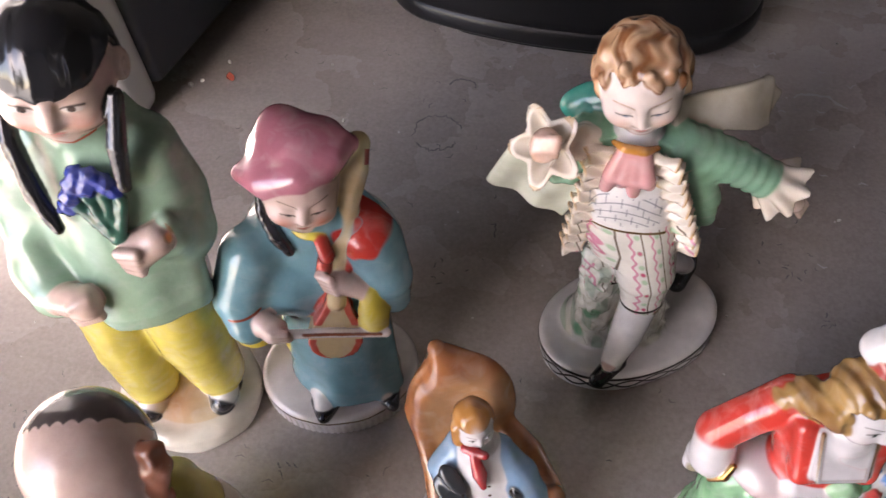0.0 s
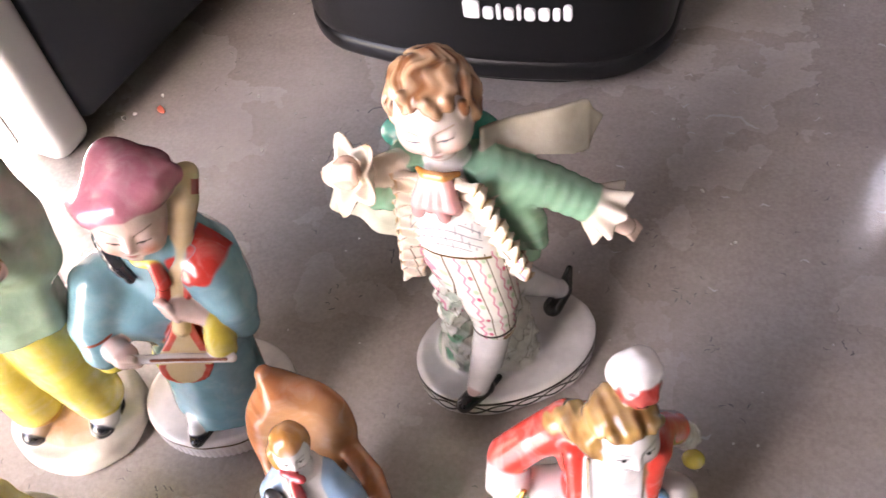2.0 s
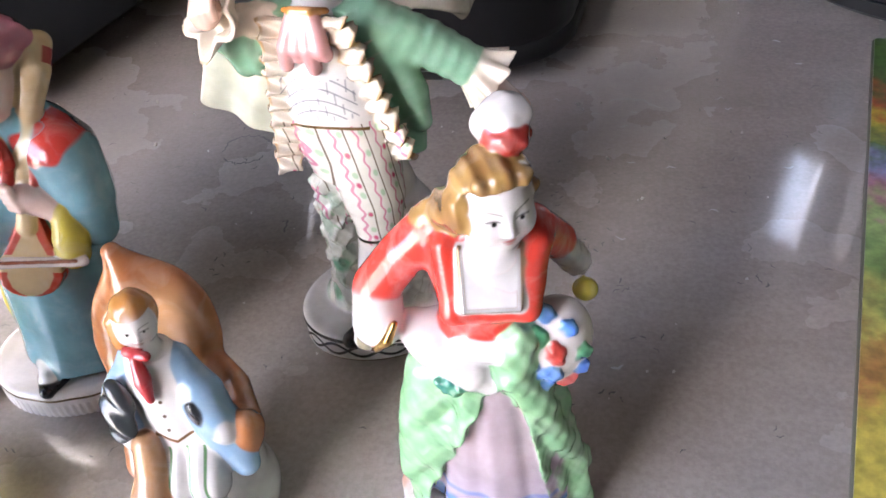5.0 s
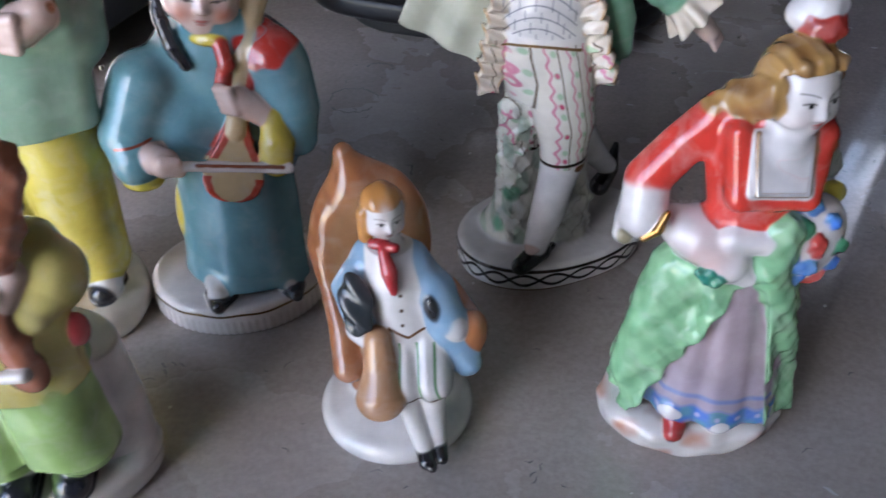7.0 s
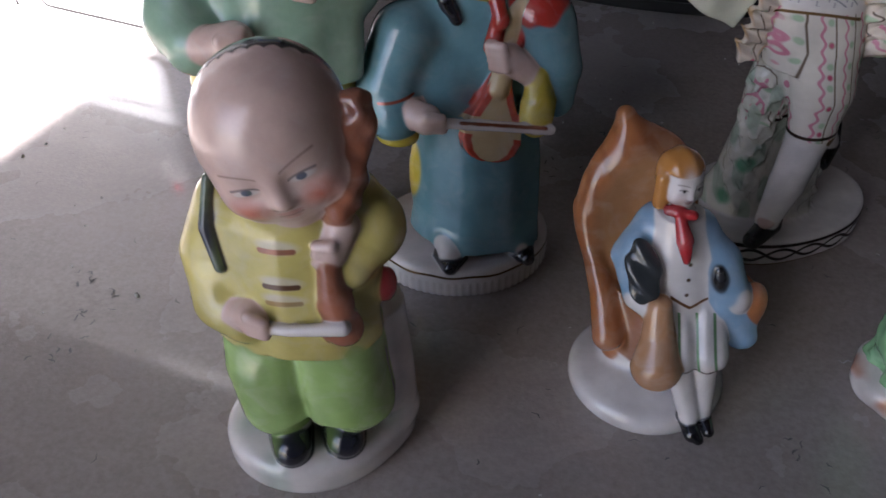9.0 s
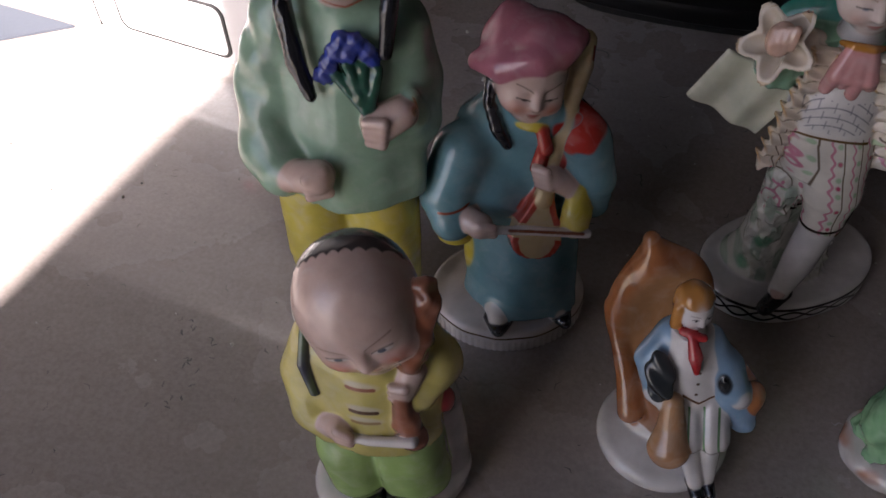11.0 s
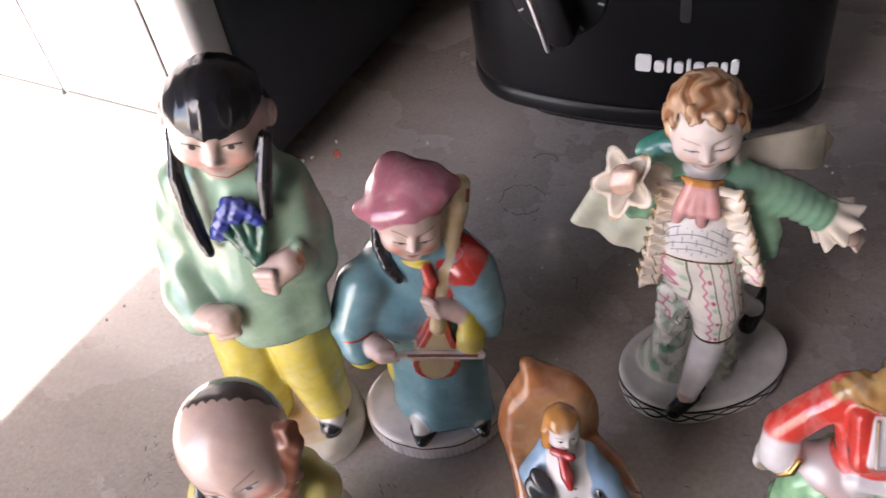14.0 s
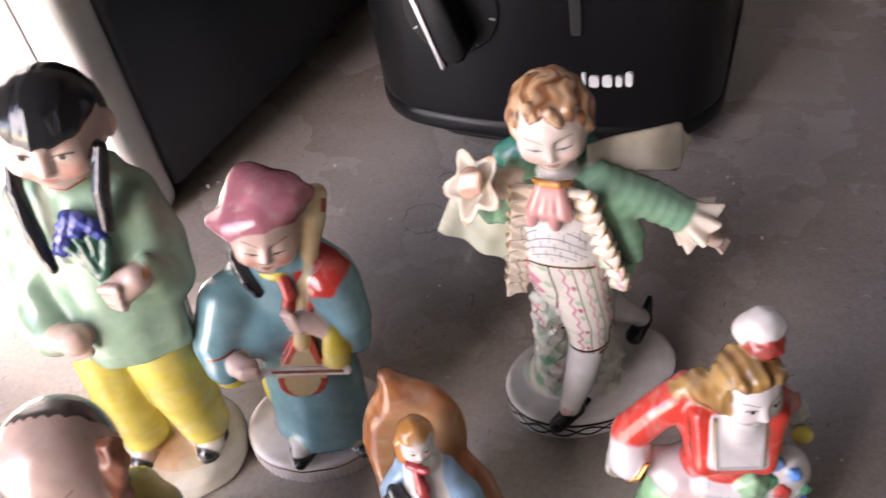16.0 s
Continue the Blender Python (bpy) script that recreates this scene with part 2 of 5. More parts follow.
# ---- mesh helpers ----
def link_mesh(name, bm, mat, parent=None, label="", smooth=True):
    me = bpy.data.meshes.new(name)
    bmesh.ops.recalc_face_normals(bm, faces=bm.faces)
    for f in bm.faces:
        f.smooth = smooth
    bm.to_mesh(me)
    bm.free()
    me.materials.append(mat)
    if smooth:
        me.set_sharp_from_angle(angle=radians(38))
    ob = new(name, me)
    if parent:
        ob.parent = parent
    if label:
        ob["label"] = label
    return ob


def part(name, bm, mat, parent, label=""):
    return link_mesh(name, bm, mat, parent, label)


def rounded_box(lo, hi, plan=0.0, edge=0.0, seg=6, bm=None):
    """A block with its upright corners rounded by plan and its upper and lower edges by edge."""
    bm = bm or bmesh.new()
    (x0, y0, z0), (x1, y1, z1) = lo, hi
    rings = []
    steps = [(0.0, 0.0)] if edge == 0 else [(edge * (1 - math.sin(a)), edge * (1 - math.cos(a))) for a in [i * math.pi / 2 / 4 for i in range(5)]]
    levels = [(z0 + dz, ins) for ins, dz in steps] + [(z1 - dz, ins) for ins, dz in reversed(steps)]
    for z, ins in levels:
        r = max(plan - ins, 0.0004)
        ring = []
        for cx, cy, a0 in ((x1 - ins - r, y1 - ins - r, 0), (x0 + ins + r, y1 - ins - r, 90), (x0 + ins + r, y0 + ins + r, 180), (x1 - ins - r, y0 + ins + r, 270)):
            for i in range(seg + 1):
                a = radians(a0 + 90 * i / seg)
                ring.append(bm.verts.new((cx + r * math.cos(a), cy + r * math.sin(a), z)))
        rings.append(ring)
    for a, b in zip(rings, rings[1:]):
        for i in range(len(a)):
            bm.faces.new((a[i], a[(i + 1) % len(a)], b[(i + 1) % len(a)], b[i]))
    bm.faces.new(list(reversed(rings[0])))
    bm.faces.new(rings[-1])
    return bm


def upright_slab(x0, x1, z0, z1, y0, y1, corner=0.002, edge=0.0005):
    """A plate facing -y with rounded corners in its face; y0 is the front."""
    bm = rounded_box((x0, z0, -y1), (x1, z1, -y0), corner, edge)
    bmesh.ops.transform(bm, matrix=Matrix(((1, 0, 0, 0), (0, 0, -1, 0), (0, 1, 0, 0), (0, 0, 0, 1))), verts=bm.verts)
    return bm


def lathe(profile, seg=48):
    bm = bmesh.new()
    rings = [[bm.verts.new((r * math.cos(2 * math.pi * i / seg), r * math.sin(2 * math.pi * i / seg), z)) for i in range(seg)] for r, z in profile]
    for a, b in zip(rings, rings[1:]):
        for i in range(seg):
            bm.faces.new((a[i], a[(i + 1) % seg], b[(i + 1) % seg], b[i]))
    bm.faces.new(list(reversed(rings[0])))
    bm.faces.new(rings[-1])
    return bm


def empty(name, m):
    ob = new(name)
    ob.matrix_basis = m
    return ob


# ---- the garage and its openings ----
def structure(name, lo, hi, mat, label):
    return tagged(link_mesh(name, rounded_box(lo, hi, 0.002, 0), mat, smooth=False), label, name.split("_")[0], kind="structure")


FLOOR_Z = -0.75
structure("floor", (-3.6, -1.6, FLOOR_Z - 0.1), (2.4, 2.2, FLOOR_Z), CONCRETE, "bare grey concrete garage floor")
structure("ground", (-60, -120, FLOOR_Z - 0.2), (60, 60, FLOOR_Z - 0.104), DRIVE, "worn asphalt driveway outside the garage")
structure("ceiling", (-2.0, -1.6, 2.3), (2.4, 2.2, 2.4), CEILING, "plain ceiling board over the table")
structure("wall_north", (-1.9, 2.1, FLOOR_Z), (2.4, 2.2, 2.3), WALL, "plain painted wall behind the table")
# unseen side wall, added so that the daylight falls off towards the right
structure("wall_west", (-2.0, -1.0, FLOOR_Z), (-1.9, 2.1, 2.3), WALL, "unseen plain side wall, added to cut the skylight from the west")
structure("wall_east", (2.3, -1.5, FLOOR_Z), (2.4, 2.1, 2.3), WALL, "plain painted side wall")
# unseen wall, its west edge set as the jamb that shades the table
structure("wall_south", (-0.507, -1.6, FLOOR_Z), (2.25, -1.5, 2.3), WALL, "unseen plain painted wall whose west edge shades the table from the sun")

# ---- the table ----
table = tagged(empty("table", pose(0, 0, FLOOR_Z)), "grey worn laminate table with scuffs and crumbs", "table")
part("tabletop", rounded_box((-1.0, -0.02, 0.72), (0.95, 1.0, 0.75), 0.02, 0.003), TABLE, table)
LEG = material("steel_leg", (0.3, 0.3, 0.3), 0.4, metal=0.8, grain=0.1)
for lx in (-0.94, 0.89):
    for ly in (0.05, 0.93):
        bm = lathe([(0.016, 0.0), (0.016, 0.72)], 16)
        bmesh.ops.translate(bm, verts=bm.verts, vec=(lx, ly, 0))
        part("leg", bm, LEG, table)


# ---- microwave oven ----
def text_mesh(body, size, name):
    cu = bpy.data.curves.new(name, "FONT")
    cu.body, cu.size, cu.align_x, cu.align_y, cu.extrude = body, size, "CENTER", "CENTER", 0.0001
    tmp = bpy.data.objects.new(name, cu)
    scene.collection.objects.link(tmp)
    me = bpy.data.meshes.new_from_object(tmp.evaluated_get(bpy.context.evaluated_depsgraph_get()))
    bpy.data.objects.remove(tmp)
    return me


def build_microwave():
    mw = tagged(empty("microwave_oven", pose(-0.150, 0.388, 0, 0, 0, -9.2)), "silver microwave oven with dark sides on the table", "microwave")
    part("body", rounded_box((-0.462, 0.024, 0.010), (-0.001, 0.36, 0.268), 0.004, 0.002), SHELL, mw, "dark blue-grey sheet metal casing")
    part("front_frame", upright_slab(-0.465, 0.0, 0.0, 0.272, 0.0, 0.0235, 0.010, 0.007), SILVER, mw, "silver painted front frame")
    panel = part("control_panel", upright_slab(-0.1045, -0.024, 0.050, 0.255, -0.0012, 0.004, 0.001, 0.0004), PANEL, mw, "dusty dark glass control panel")
    door = part("door", upright_slab(-0.455, -0.1075, 0.050, 0.262, -0.0016, 0.004, 0.001, 0.0005), PANEL, mw, "dark glass door")
    part("door_edge", upright_slab(-0.455, -0.1075, 0.0462, 0.0496, -0.0022, 0.002, 0.0005, 0.0003), SEAM, door)
    part("panel_edge", upright_slab(-0.1045, -0.024, 0.0452, 0.0496, -0.0022, 0.002, 0.0005, 0.0003), SEAM, panel)
    part("seam", upright_slab(-0.1066, -0.1056, 0.004, 0.268, -0.0003, 0.002, 0.0003, 0.0001), SEAM, mw, "narrow dark gap beside the door")
    button = part("release_button", upright_slab(-0.0895, -0.0265, 0.0083, 0.0347, -0.0011, 0.004, 0.005, 0.0006), SILVER, mw, "silver door release button")
    part("button_gap", upright_slab(-0.0909, -0.0251, 0.0069, 0.0361, -0.0008, 0.003, 0.0058, 0.0001), SEAM, button)
    me = text_mesh("STOP", 0.0062, "stop_writing")
    me.materials.append(WHITE_PRINT)
    st = new("stop_writing", me)
    st.parent = panel
    st.matrix_basis = pose(-0.038, -0.0014, 0.0772, 90, 0, 0)
    part("stop_key", upright_slab(-0.0412, -0.0352, 0.083, 0.0875, -0.0016, 0.0, 0.001, 0.0002), RED_PRINT, panel)
    for x0, x1, z in ((-0.0455, -0.0435, 0.0685), (-0.0425, -0.0375, 0.0685), (-0.0365, -0.0345, 0.0685), (-0.0335, -0.0285, 0.0685), (-0.089, -0.082, 0.0665), (-0.0805, -0.074, 0.0665)):
        part("print_bar", upright_slab(x0, x1, z - 0.0009, z + 0.0009, -0.0015, 0.0, 0.0004, 0.0001), WHITE_PRINT, panel)
    for fx in (-0.43, -0.03):
        for fy in (0.06, 0.33):
            bm = lathe([(0.012, 0.0), (0.012, 0.010)], 20)
            bmesh.ops.translate(bm, verts=bm.verts, vec=(fx, fy, 0))
            part("foot", bm, BLACK_MATT, mw)
    return mw


build_microwave()


# ---- toaster ----
def bow(x):
    """How far the toaster's front stands back at x; it bulges in the middle."""
    return 0.0125 - 0.014 * (1 - (x / 0.0885) ** 2)


def bowed_block(lo, hi, plan, edge):
    """A rounded block whose front is cut into strips, so that it can be curved."""
    bm = rounded_box(lo, hi, plan, edge, 10)
    for i in range(1, 12):
        x = lo[0] + plan + (hi[0] - lo[0] - 2 * plan) * i / 12
        bmesh.ops.bisect_plane(bm, geom=bm.verts[:] + bm.edges[:] + bm.faces[:], plane_co=(x, 0, 0), plane_no=(1, 0, 0))
    return bm


def bowed(bm):
    for v in bm.verts:
        if v.co.y < 0.1:
            v.co.y += bow(v.co.x) * (1 - v.co.y / 0.1)
    return bm


def build_toaster():
    to = tagged(empty("toaster", pose(0.022, 0.468, 0, 0, 0, -2)), "black plastic toaster with dial and white lettering", "toaster")
    part("base", bowed(bowed_block((-0.070, 0.010, 0.0), (0.070, 0.25, 0.014), 0.03, 0.003)), BLACK_MATT, to)
    part("body", bowed(bowed_block((-0.0885, 0.0, 0.0125), (0.0885, 0.265, 0.185), 0.03, 0.012)), BLACK, to, "glossy black moulded body")
    part("skirt", bowed(bowed_block((-0.0893, -0.0008, 0.010), (0.0893, 0.2658, 0.022), 0.031, 0.004)), BLACK, to, "black moulded lower rim")
    dial = part("dial", lathe([(0.0235, 0.0), (0.0235, 0.002), (0.0225, 0.003)], 48), BLACK, to, "black browning dial")
    dial.matrix_basis = pose(-0.030, 0.0, 0.083, 90, 0, 0)
    grip = part("grip", rounded_box((-0.0065, -0.021, 0.003), (0.0065, 0.021, 0.017), 0.006, 0.002), BLACK, dial)
    grip.matrix_basis = pose(0, 0, 0, 0, 0, 16)
    strip = part("chrome_strip", rounded_box((-0.0098, -0.023, 0.0028), (-0.0066, 0.023, 0.0155), 0.0012, 0.0006), CHROME, dial, "chrome edge of the dial grip")
    strip.matrix_basis = pose(0, 0, 0, 0, 0, 16)
    for k in range(7):
        a = radians(-150 + 46 * k)
        bm = rounded_box((-0.0005, -0.0014, 0), (0.0005, 0.0014, 0.0034), 0.0003, 0)
        mk = part("dial_mark", bm, GREY_MARK, dial)
        mk.matrix_basis = pose(0.0205 * math.cos(a), 0.0205 * math.sin(a), 0.0, 0, 0, math.degrees(a) - 90)
    part("lever_slot", upright_slab(0.0245, 0.0295, 0.071, 0.15, bow(0.023) - 0.0006, 0.006, 0.002, 0.0002), SEAM, to, "dark lever slot")
    part("lever", upright_slab(0.016, 0.038, 0.128, 0.138, -0.014, 0.002, 0.004, 0.002), BLACK, to)
    widths = [0.0072, 0.0046, 0.0018, 0.0042, 0.0018, 0.0046, 0.0046, 0.003, 0.0034]
    x = 0.0058
    for i, w in enumerate(widths):
        h = 0.0088 if i == 0 else 0.0074 if i in (2, 4, 8) else 0.0058
        part("white_bar", upright_slab(x, x + w, 0.0446, 0.0446 + h, bow(x) - 0.0012, bow(x) + 0.004, min(0.0016, w / 2.2), 0.0002), WHITE_PRINT, to)
        x += w + 0.0013
    return to


build_toaster()

# ---- dark round cooker and the picture beside it ----
pot = tagged(empty("cooker", pose(0.302, 0.634, 0)), "dark blue glossy round cooker on the table", "cooker")
part("base", lathe([(0.102, 0.0), (0.106, 0.003), (0.106, 0.009)], 64), BLACK_MATT, pot)
part("body", lathe([(0.106, 0.0095), (0.110, 0.014), (0.112, 0.022), (0.112, 0.07), (0.112, 0.19), (0.110, 0.196)], 96), NAVY, pot, "dark blue enamelled body")
# unseen steel strip and brackets, added so their reflection streaks the tabletop
bm = upright_slab(-0.010, 0.010, 0.034, 0.168, -0.158, -0.152, 0.005, 0.002)
streak_strip = part("streak_strip", bm, CHROME, pot, "unseen upright polished steel strip, added to reflect a streak onto the table")
streak_strip.matrix_basis = pose(0, 0, 0, 0, 0, -30)
for z in (0.045, 0.150):
    bm = rounded_box((-0.005, -0.1525, z), (0.005, -0.108, z + 0.008), 0.003, 0.001)
    part("bracket", bm, CHROME, streak_strip)
part("lid", lathe([(0.117, 0.197), (0.117, 0.203), (0.09, 0.222), (0.03, 0.232), (0.012, 0.234), (0.012, 0.25), (0.02, 0.256), (0.004, 0.262)], 64), NAVY, pot)

picture = tagged(empty("picture", pose(0.1985, 0.19, 0, 0, 0, -7.2)), "garden scene print on a board lying on the table", "picture")
part("board", rounded_box((0.0, 0.0, 0.0), (0.42, 0.338, 0.0022), 0.002, 0.0006), BOARD, picture, "grey cardboard backing")
part("print", rounded_box((0.0008, 0.0008, 0.0023), (0.4192, 0.3372, 0.0032), 0.002, 0.0003), PICTURE, picture, "colourful flower garden print")

# ---- shadow wedge in front of the microwave, laid as a dark grey-blue sheet ----
WEDGE_SHADE = material("wedge_shade", (0.05, 0.06, 0.08), 0.6, grain=0.25, scale=40, bump=0.1, bump_scale=500)
bm = bmesh.new()
for z in (0.0004, 0.0016):
    ring = [bm.verts.new((x, y, z)) for x, y in ((-0.271, 0.4035), (-0.62, 0.181), (-0.62, 0.452))]
    bm.faces.new(ring)
bm.verts.ensure_lookup_table()
for i in range(3):
    bm.faces.new((bm.verts[i], bm.verts[(i + 1) % 3], bm.verts[3 + (i + 1) % 3], bm.verts[3 + i]))
tagged(link_mesh("card", bm, WEDGE_SHADE, smooth=False), "shadow wedge in front of the microwave, made as a thin slate grey sheet", "card")

# ---- porcelain figurines: each is one glazed mesh, modelled in millimetres from soft-joined forms ----
def ink(text):
    """A china paint: a little greyed by the glaze."""
    v = srgb(text)
    grey = 0.3 * v[0] + 0.6 * v[1] + 0.1 * v[2]
    return tuple((0.93 - 0.24 * grey) * (0.94 * c + 0.06 * grey) for c in v)


def turn_matrix(rot):
    return np.array(Euler([radians(a) for a in rot]).to_matrix(), dtype=np.float32)


def arr(v):
    return np.array(v, dtype=np.float32)


class Clay:
    def __init__(self):
        self.forms, self.paints = [], []

    def add(self, fn, lo, hi, colour, k=1.2, gilt=0.0, cut=False):
        self.forms.append((fn, arr(lo), arr(hi), colour if callable(colour) else arr(ink(colour)), k, gilt, cut))

    def ball(self, c, r, colour, rot=None, k=1.2, gilt=0.0, keep=None, bumps=None, cut=False, axes=None):
        c = arr(c)
        r = arr((r, r, r) if isinstance(r, (int, float)) else r)
        m = turn_matrix(rot or (0, 0, 0)) if axes is None else np.stack([axes[0], -axes[2], axes[1]], 1)
        reach = float(r.max()) + 0.5

        def fn(p):
            q = (p - c) @ m
            k0 = np.sqrt(((q / r) ** 2).sum(-1)) + 1e-6
            k1 = np.sqrt(((q / (r * r)) ** 2).sum(-1)) + 1e-6
            d = k0 * (k0 - 1) / k1
            if bumps:
                d = d + bumps(p)
            if keep:
                d = np.maximum(d, keep(p))
            return d
        self.add(fn, c - reach, c + reach, colour, k, gilt, cut)

    def path(self, points, radii, colour, k=1.2, gilt=0.0, bumps=None):
        pts = [arr(p) for p in points]

        def fn(p):
            best = None
            for a, b, ra, rb in zip(pts, pts[1:], radii, radii[1:]):
                ab = b - a
                h = np.clip(((p - a) @ ab) / (ab @ ab), 0, 1)
                d = np.sqrt(((p - a - h[..., None] * ab) ** 2).sum(-1)) - (ra + (rb - ra) * h)
                best = d if best is None else np.minimum(best, d)
            return best + bumps(p) if bumps else best
        r = max(radii) + 0.5
        self.add(fn, np.min(pts, 0) - r, np.max(pts, 0) + r, colour, k, gilt)

    def slab(self, c, half, colour, rot=(0, 0, 0), rnd=0.8, k=1.0, gilt=0.0, bend=None):
        c, half, m = arr(c), arr(half), turn_matrix(rot)

        def fn(p):
            q = (p - c) @ m
            if bend:
                q = bend(q)
            e = np.abs(q) - (half - rnd)
            return np.sqrt((np.maximum(e, 0) ** 2).sum(-1)) + np.minimum(e.max(-1), 0) - rnd
        r = float(np.linalg.norm(half)) + 2
        self.add(fn, c - r, c + r, colour, k, gilt)

    def plinth(self, c, rx, ry, h, colour, rot=0.0, rnd=1.5, bumps=None, k=1.0):
        c, m = arr((c[0], c[1], h / 2)), turn_matrix((0, 0, rot))

        def fn(p):
            q = (p - c) @ m
            e0 = (np.sqrt((q[..., 0] / rx) ** 2 + (q[..., 1] / ry) ** 2) - 1) * min(rx, ry) + rnd
            if bumps:
                e0 = e0 + bumps(p)
            e1 = np.abs(q[..., 2]) - h / 2 + rnd
            return np.minimum(np.maximum(e0, e1), 0) + np.hypot(np.maximum(e0, 0), np.maximum(e1, 0)) - rnd
        r = max(rx, ry) + 2
        self.add(fn, c - (r, r, h / 2 + 1), c + (r, r, h / 2 + 1), colour, k)

    def loft(self, levels, colour, folds=(0, 0, 0), k=1.2, keep=None, grow=0.0, bumps=None):
        z, cx, cy, rx, ry = [arr(v) for v in zip(*levels)]
        n, amp, ph = folds

        def fn(p):
            zz = p[..., 2]
            ax, ay = np.interp(zz, z, cx), np.interp(zz, z, cy)
            bx, by = np.interp(zz, z, rx) + grow, np.interp(zz, z, ry) + grow
            u, v = (p[..., 0] - ax) / bx, (p[..., 1] - ay) / by
            d = (np.sqrt(u * u + v * v) - 1) * np.minimum(bx, by)
            if n:
                t = np.arctan2(v, u)
                fall = np.clip((z[-1] - zz) / (z[-1] - z[0]), 0, 1)
                d = d - amp * (np.cos(n * t + ph) + 0.4 * np.cos((2 * n - 1) * t + 1.3)) * (0.25 + 0.75 * fall)
            if bumps:
                d = d + bumps(p)
            d = np.maximum(d, np.maximum(z[0] - zz, zz - z[-1]))
            return np.maximum(d, keep(p)) if keep else d
        r = max(rx.max(), ry.max()) + abs(grow) + amp * 1.5 + 1
        self.add(fn, (cx.min() - r, cy.min() - r, z[0] - 1), (cx.max() + r, cy.max() + r, z[-1] + 1), colour, k)

    def frill(self, c, axis, length, r0, r1, colour, n=7, amp=2.0, thick=0.55, ph=0.0, k=0.6):
        c, ax = arr(c), Vector(axis).normalized()
        m = np.array(ax.to_track_quat("Z", "Y").to_matrix(), dtype=np.float32)

        def fn(p):
            q = (p - c) @ m
            t = np.clip(q[..., 2] / length, 0, 1)
            rho, th = np.hypot(q[..., 0], q[..., 1]), np.arctan2(q[..., 1], q[..., 0])
            want = r0 + (r1 - r0) * t + amp * t * np.cos(n * th + ph)
            slope = math.cos(math.atan2(abs(r1 - r0), length)) * 0.75
            d = np.abs(rho - want) * slope - thick
            return np.maximum(d, np.abs(q[..., 2] - length / 2) - length / 2)
        r = max(length, r1 + amp) + 1
        self.add(fn, c - r, c + r, colour, k)

    def ruffle(self, a, b, out, half, colour, amp=1.5, pitch=5.0, thick=0.8, edge="c8954a", k=0.6):
        """A ruffled strip of lace from a to b, its outer edge gilded."""
        a, b = arr(a), arr(b)
        length = float(np.linalg.norm(b - a))
        t_ = (b - a) / length
        s_ = arr(out) - t_ * (arr(out) @ t_)
        s_ /= np.linalg.norm(s_)
        n_ = np.cross(t_, s_)

        def local(p):
            q = p - a
            return q @ t_, q @ s_, q @ n_

        def fn(p):
            t, s, n = local(p)
            w = t * 2 * math.pi / pitch + 0.5 * np.sin(t * 0.5)
            m = np.clip(0.6 + 0.4 * s / half, 0.2, 1)
            d = np.abs(n - amp * m * (np.sin(w) + 0.35 * np.sin(2.3 * w + s))) * 0.62 - thick
            return np.maximum(np.maximum(d, (np.abs(s) - half - 0.5 * np.sin(w + 1)) * 0.8), np.abs(t - length / 2) - length / 2)

        def col(p):
            t, s, n = local(p)
            w = t * 2 * math.pi / pitch + 0.5 * np.sin(t * 0.5)
            m = soft(half + 0.5 * np.sin(w + 1) - 0.75 - np.abs(s), 0.25)[:, None] * (0.45 + 0.4 * np.sin(w))[:, None]
            return arr(ink(colour)) * (1 - m) + arr(ink(edge)) * m
        mid = (a + b) / 2
        r = length / 2 + half + 3
        self.add(fn, mid - r, mid + r, col, k)

    def paint(self, fn):
        self.paints.append(fn)

    def colours(self, p):
        n = len(p)
        best = np.full(n, 9.0, dtype=np.float32)
        dist = []
        for fn, lo, hi, col, k, gilt, cut in self.forms:
            if cut:
                dist.append(None)
                continue
            near = np.all((p > lo - 2.5) & (p < hi + 2.5), axis=1)
            d = np.full(n, 9.0, dtype=np.float32)
            if near.any():
                d[near] = fn(p[near])
            best = np.minimum(best, d)
            dist.append(d)
        total, out = np.zeros(n, dtype=np.float32), np.zeros((n, 4), dtype=np.float32)
        for (fn, lo, hi, col, k, gilt, cut), d in zip(self.forms, dist):
            if d is None:
                continue
            w = np.exp(-np.minimum((d - best) / 0.13, 40.0))
            use = w > 1e-3
            if not use.any():
                continue
            c = col(p[use]) if callable(col) else np.broadcast_to(col, (int(use.sum()), 3))
            out[use, :3] += w[use, None] * c
            out[use, 3] += w[use] * gilt
            total[use] += w[use]
        out /= np.maximum(total, 1e-6)[:, None]
        for fn in self.paints:
            fn(p, out)
        return out

    def fire(self, name, origin, voxel, label, category="figurine"):
        lo = np.min([f[1] for f in self.forms], 0) - 3
        hi = np.max([f[2] for f in self.forms], 0) + 3
        lo[2] = -3
        dims = np.ceil((hi - lo) / voxel).astype(int) + 1
        axes = [lo[i] + voxel * np.arange(dims[i], dtype=np.float32) for i in range(3)]
        field = np.full(dims, 5.0, dtype=np.float32)
        for fn, flo, fhi, col, k, gilt, cut in self.forms:
            i0 = np.maximum(np.floor((flo - 5 - lo) / voxel).astype(int), 0)
            i1 = np.minimum(np.ceil((fhi + 5 - lo) / voxel).astype(int) + 1, dims)
            win = tuple(slice(a, b) for a, b in zip(i0, i1))
            grid = np.stack(np.meshgrid(*[axes[i][win[i]] for i in range(3)], indexing="ij"), -1)
            d = fn(grid).astype(np.float32)
            old = field[win]
            if cut:
                h = np.clip(0.5 + 0.5 * (old + d) / k, 0, 1)
                field[win] = old * h - d * (1 - h) + k * h * (1 - h)
                continue
            h = np.clip(0.5 + 0.5 * (d - old) / k, 0, 1)
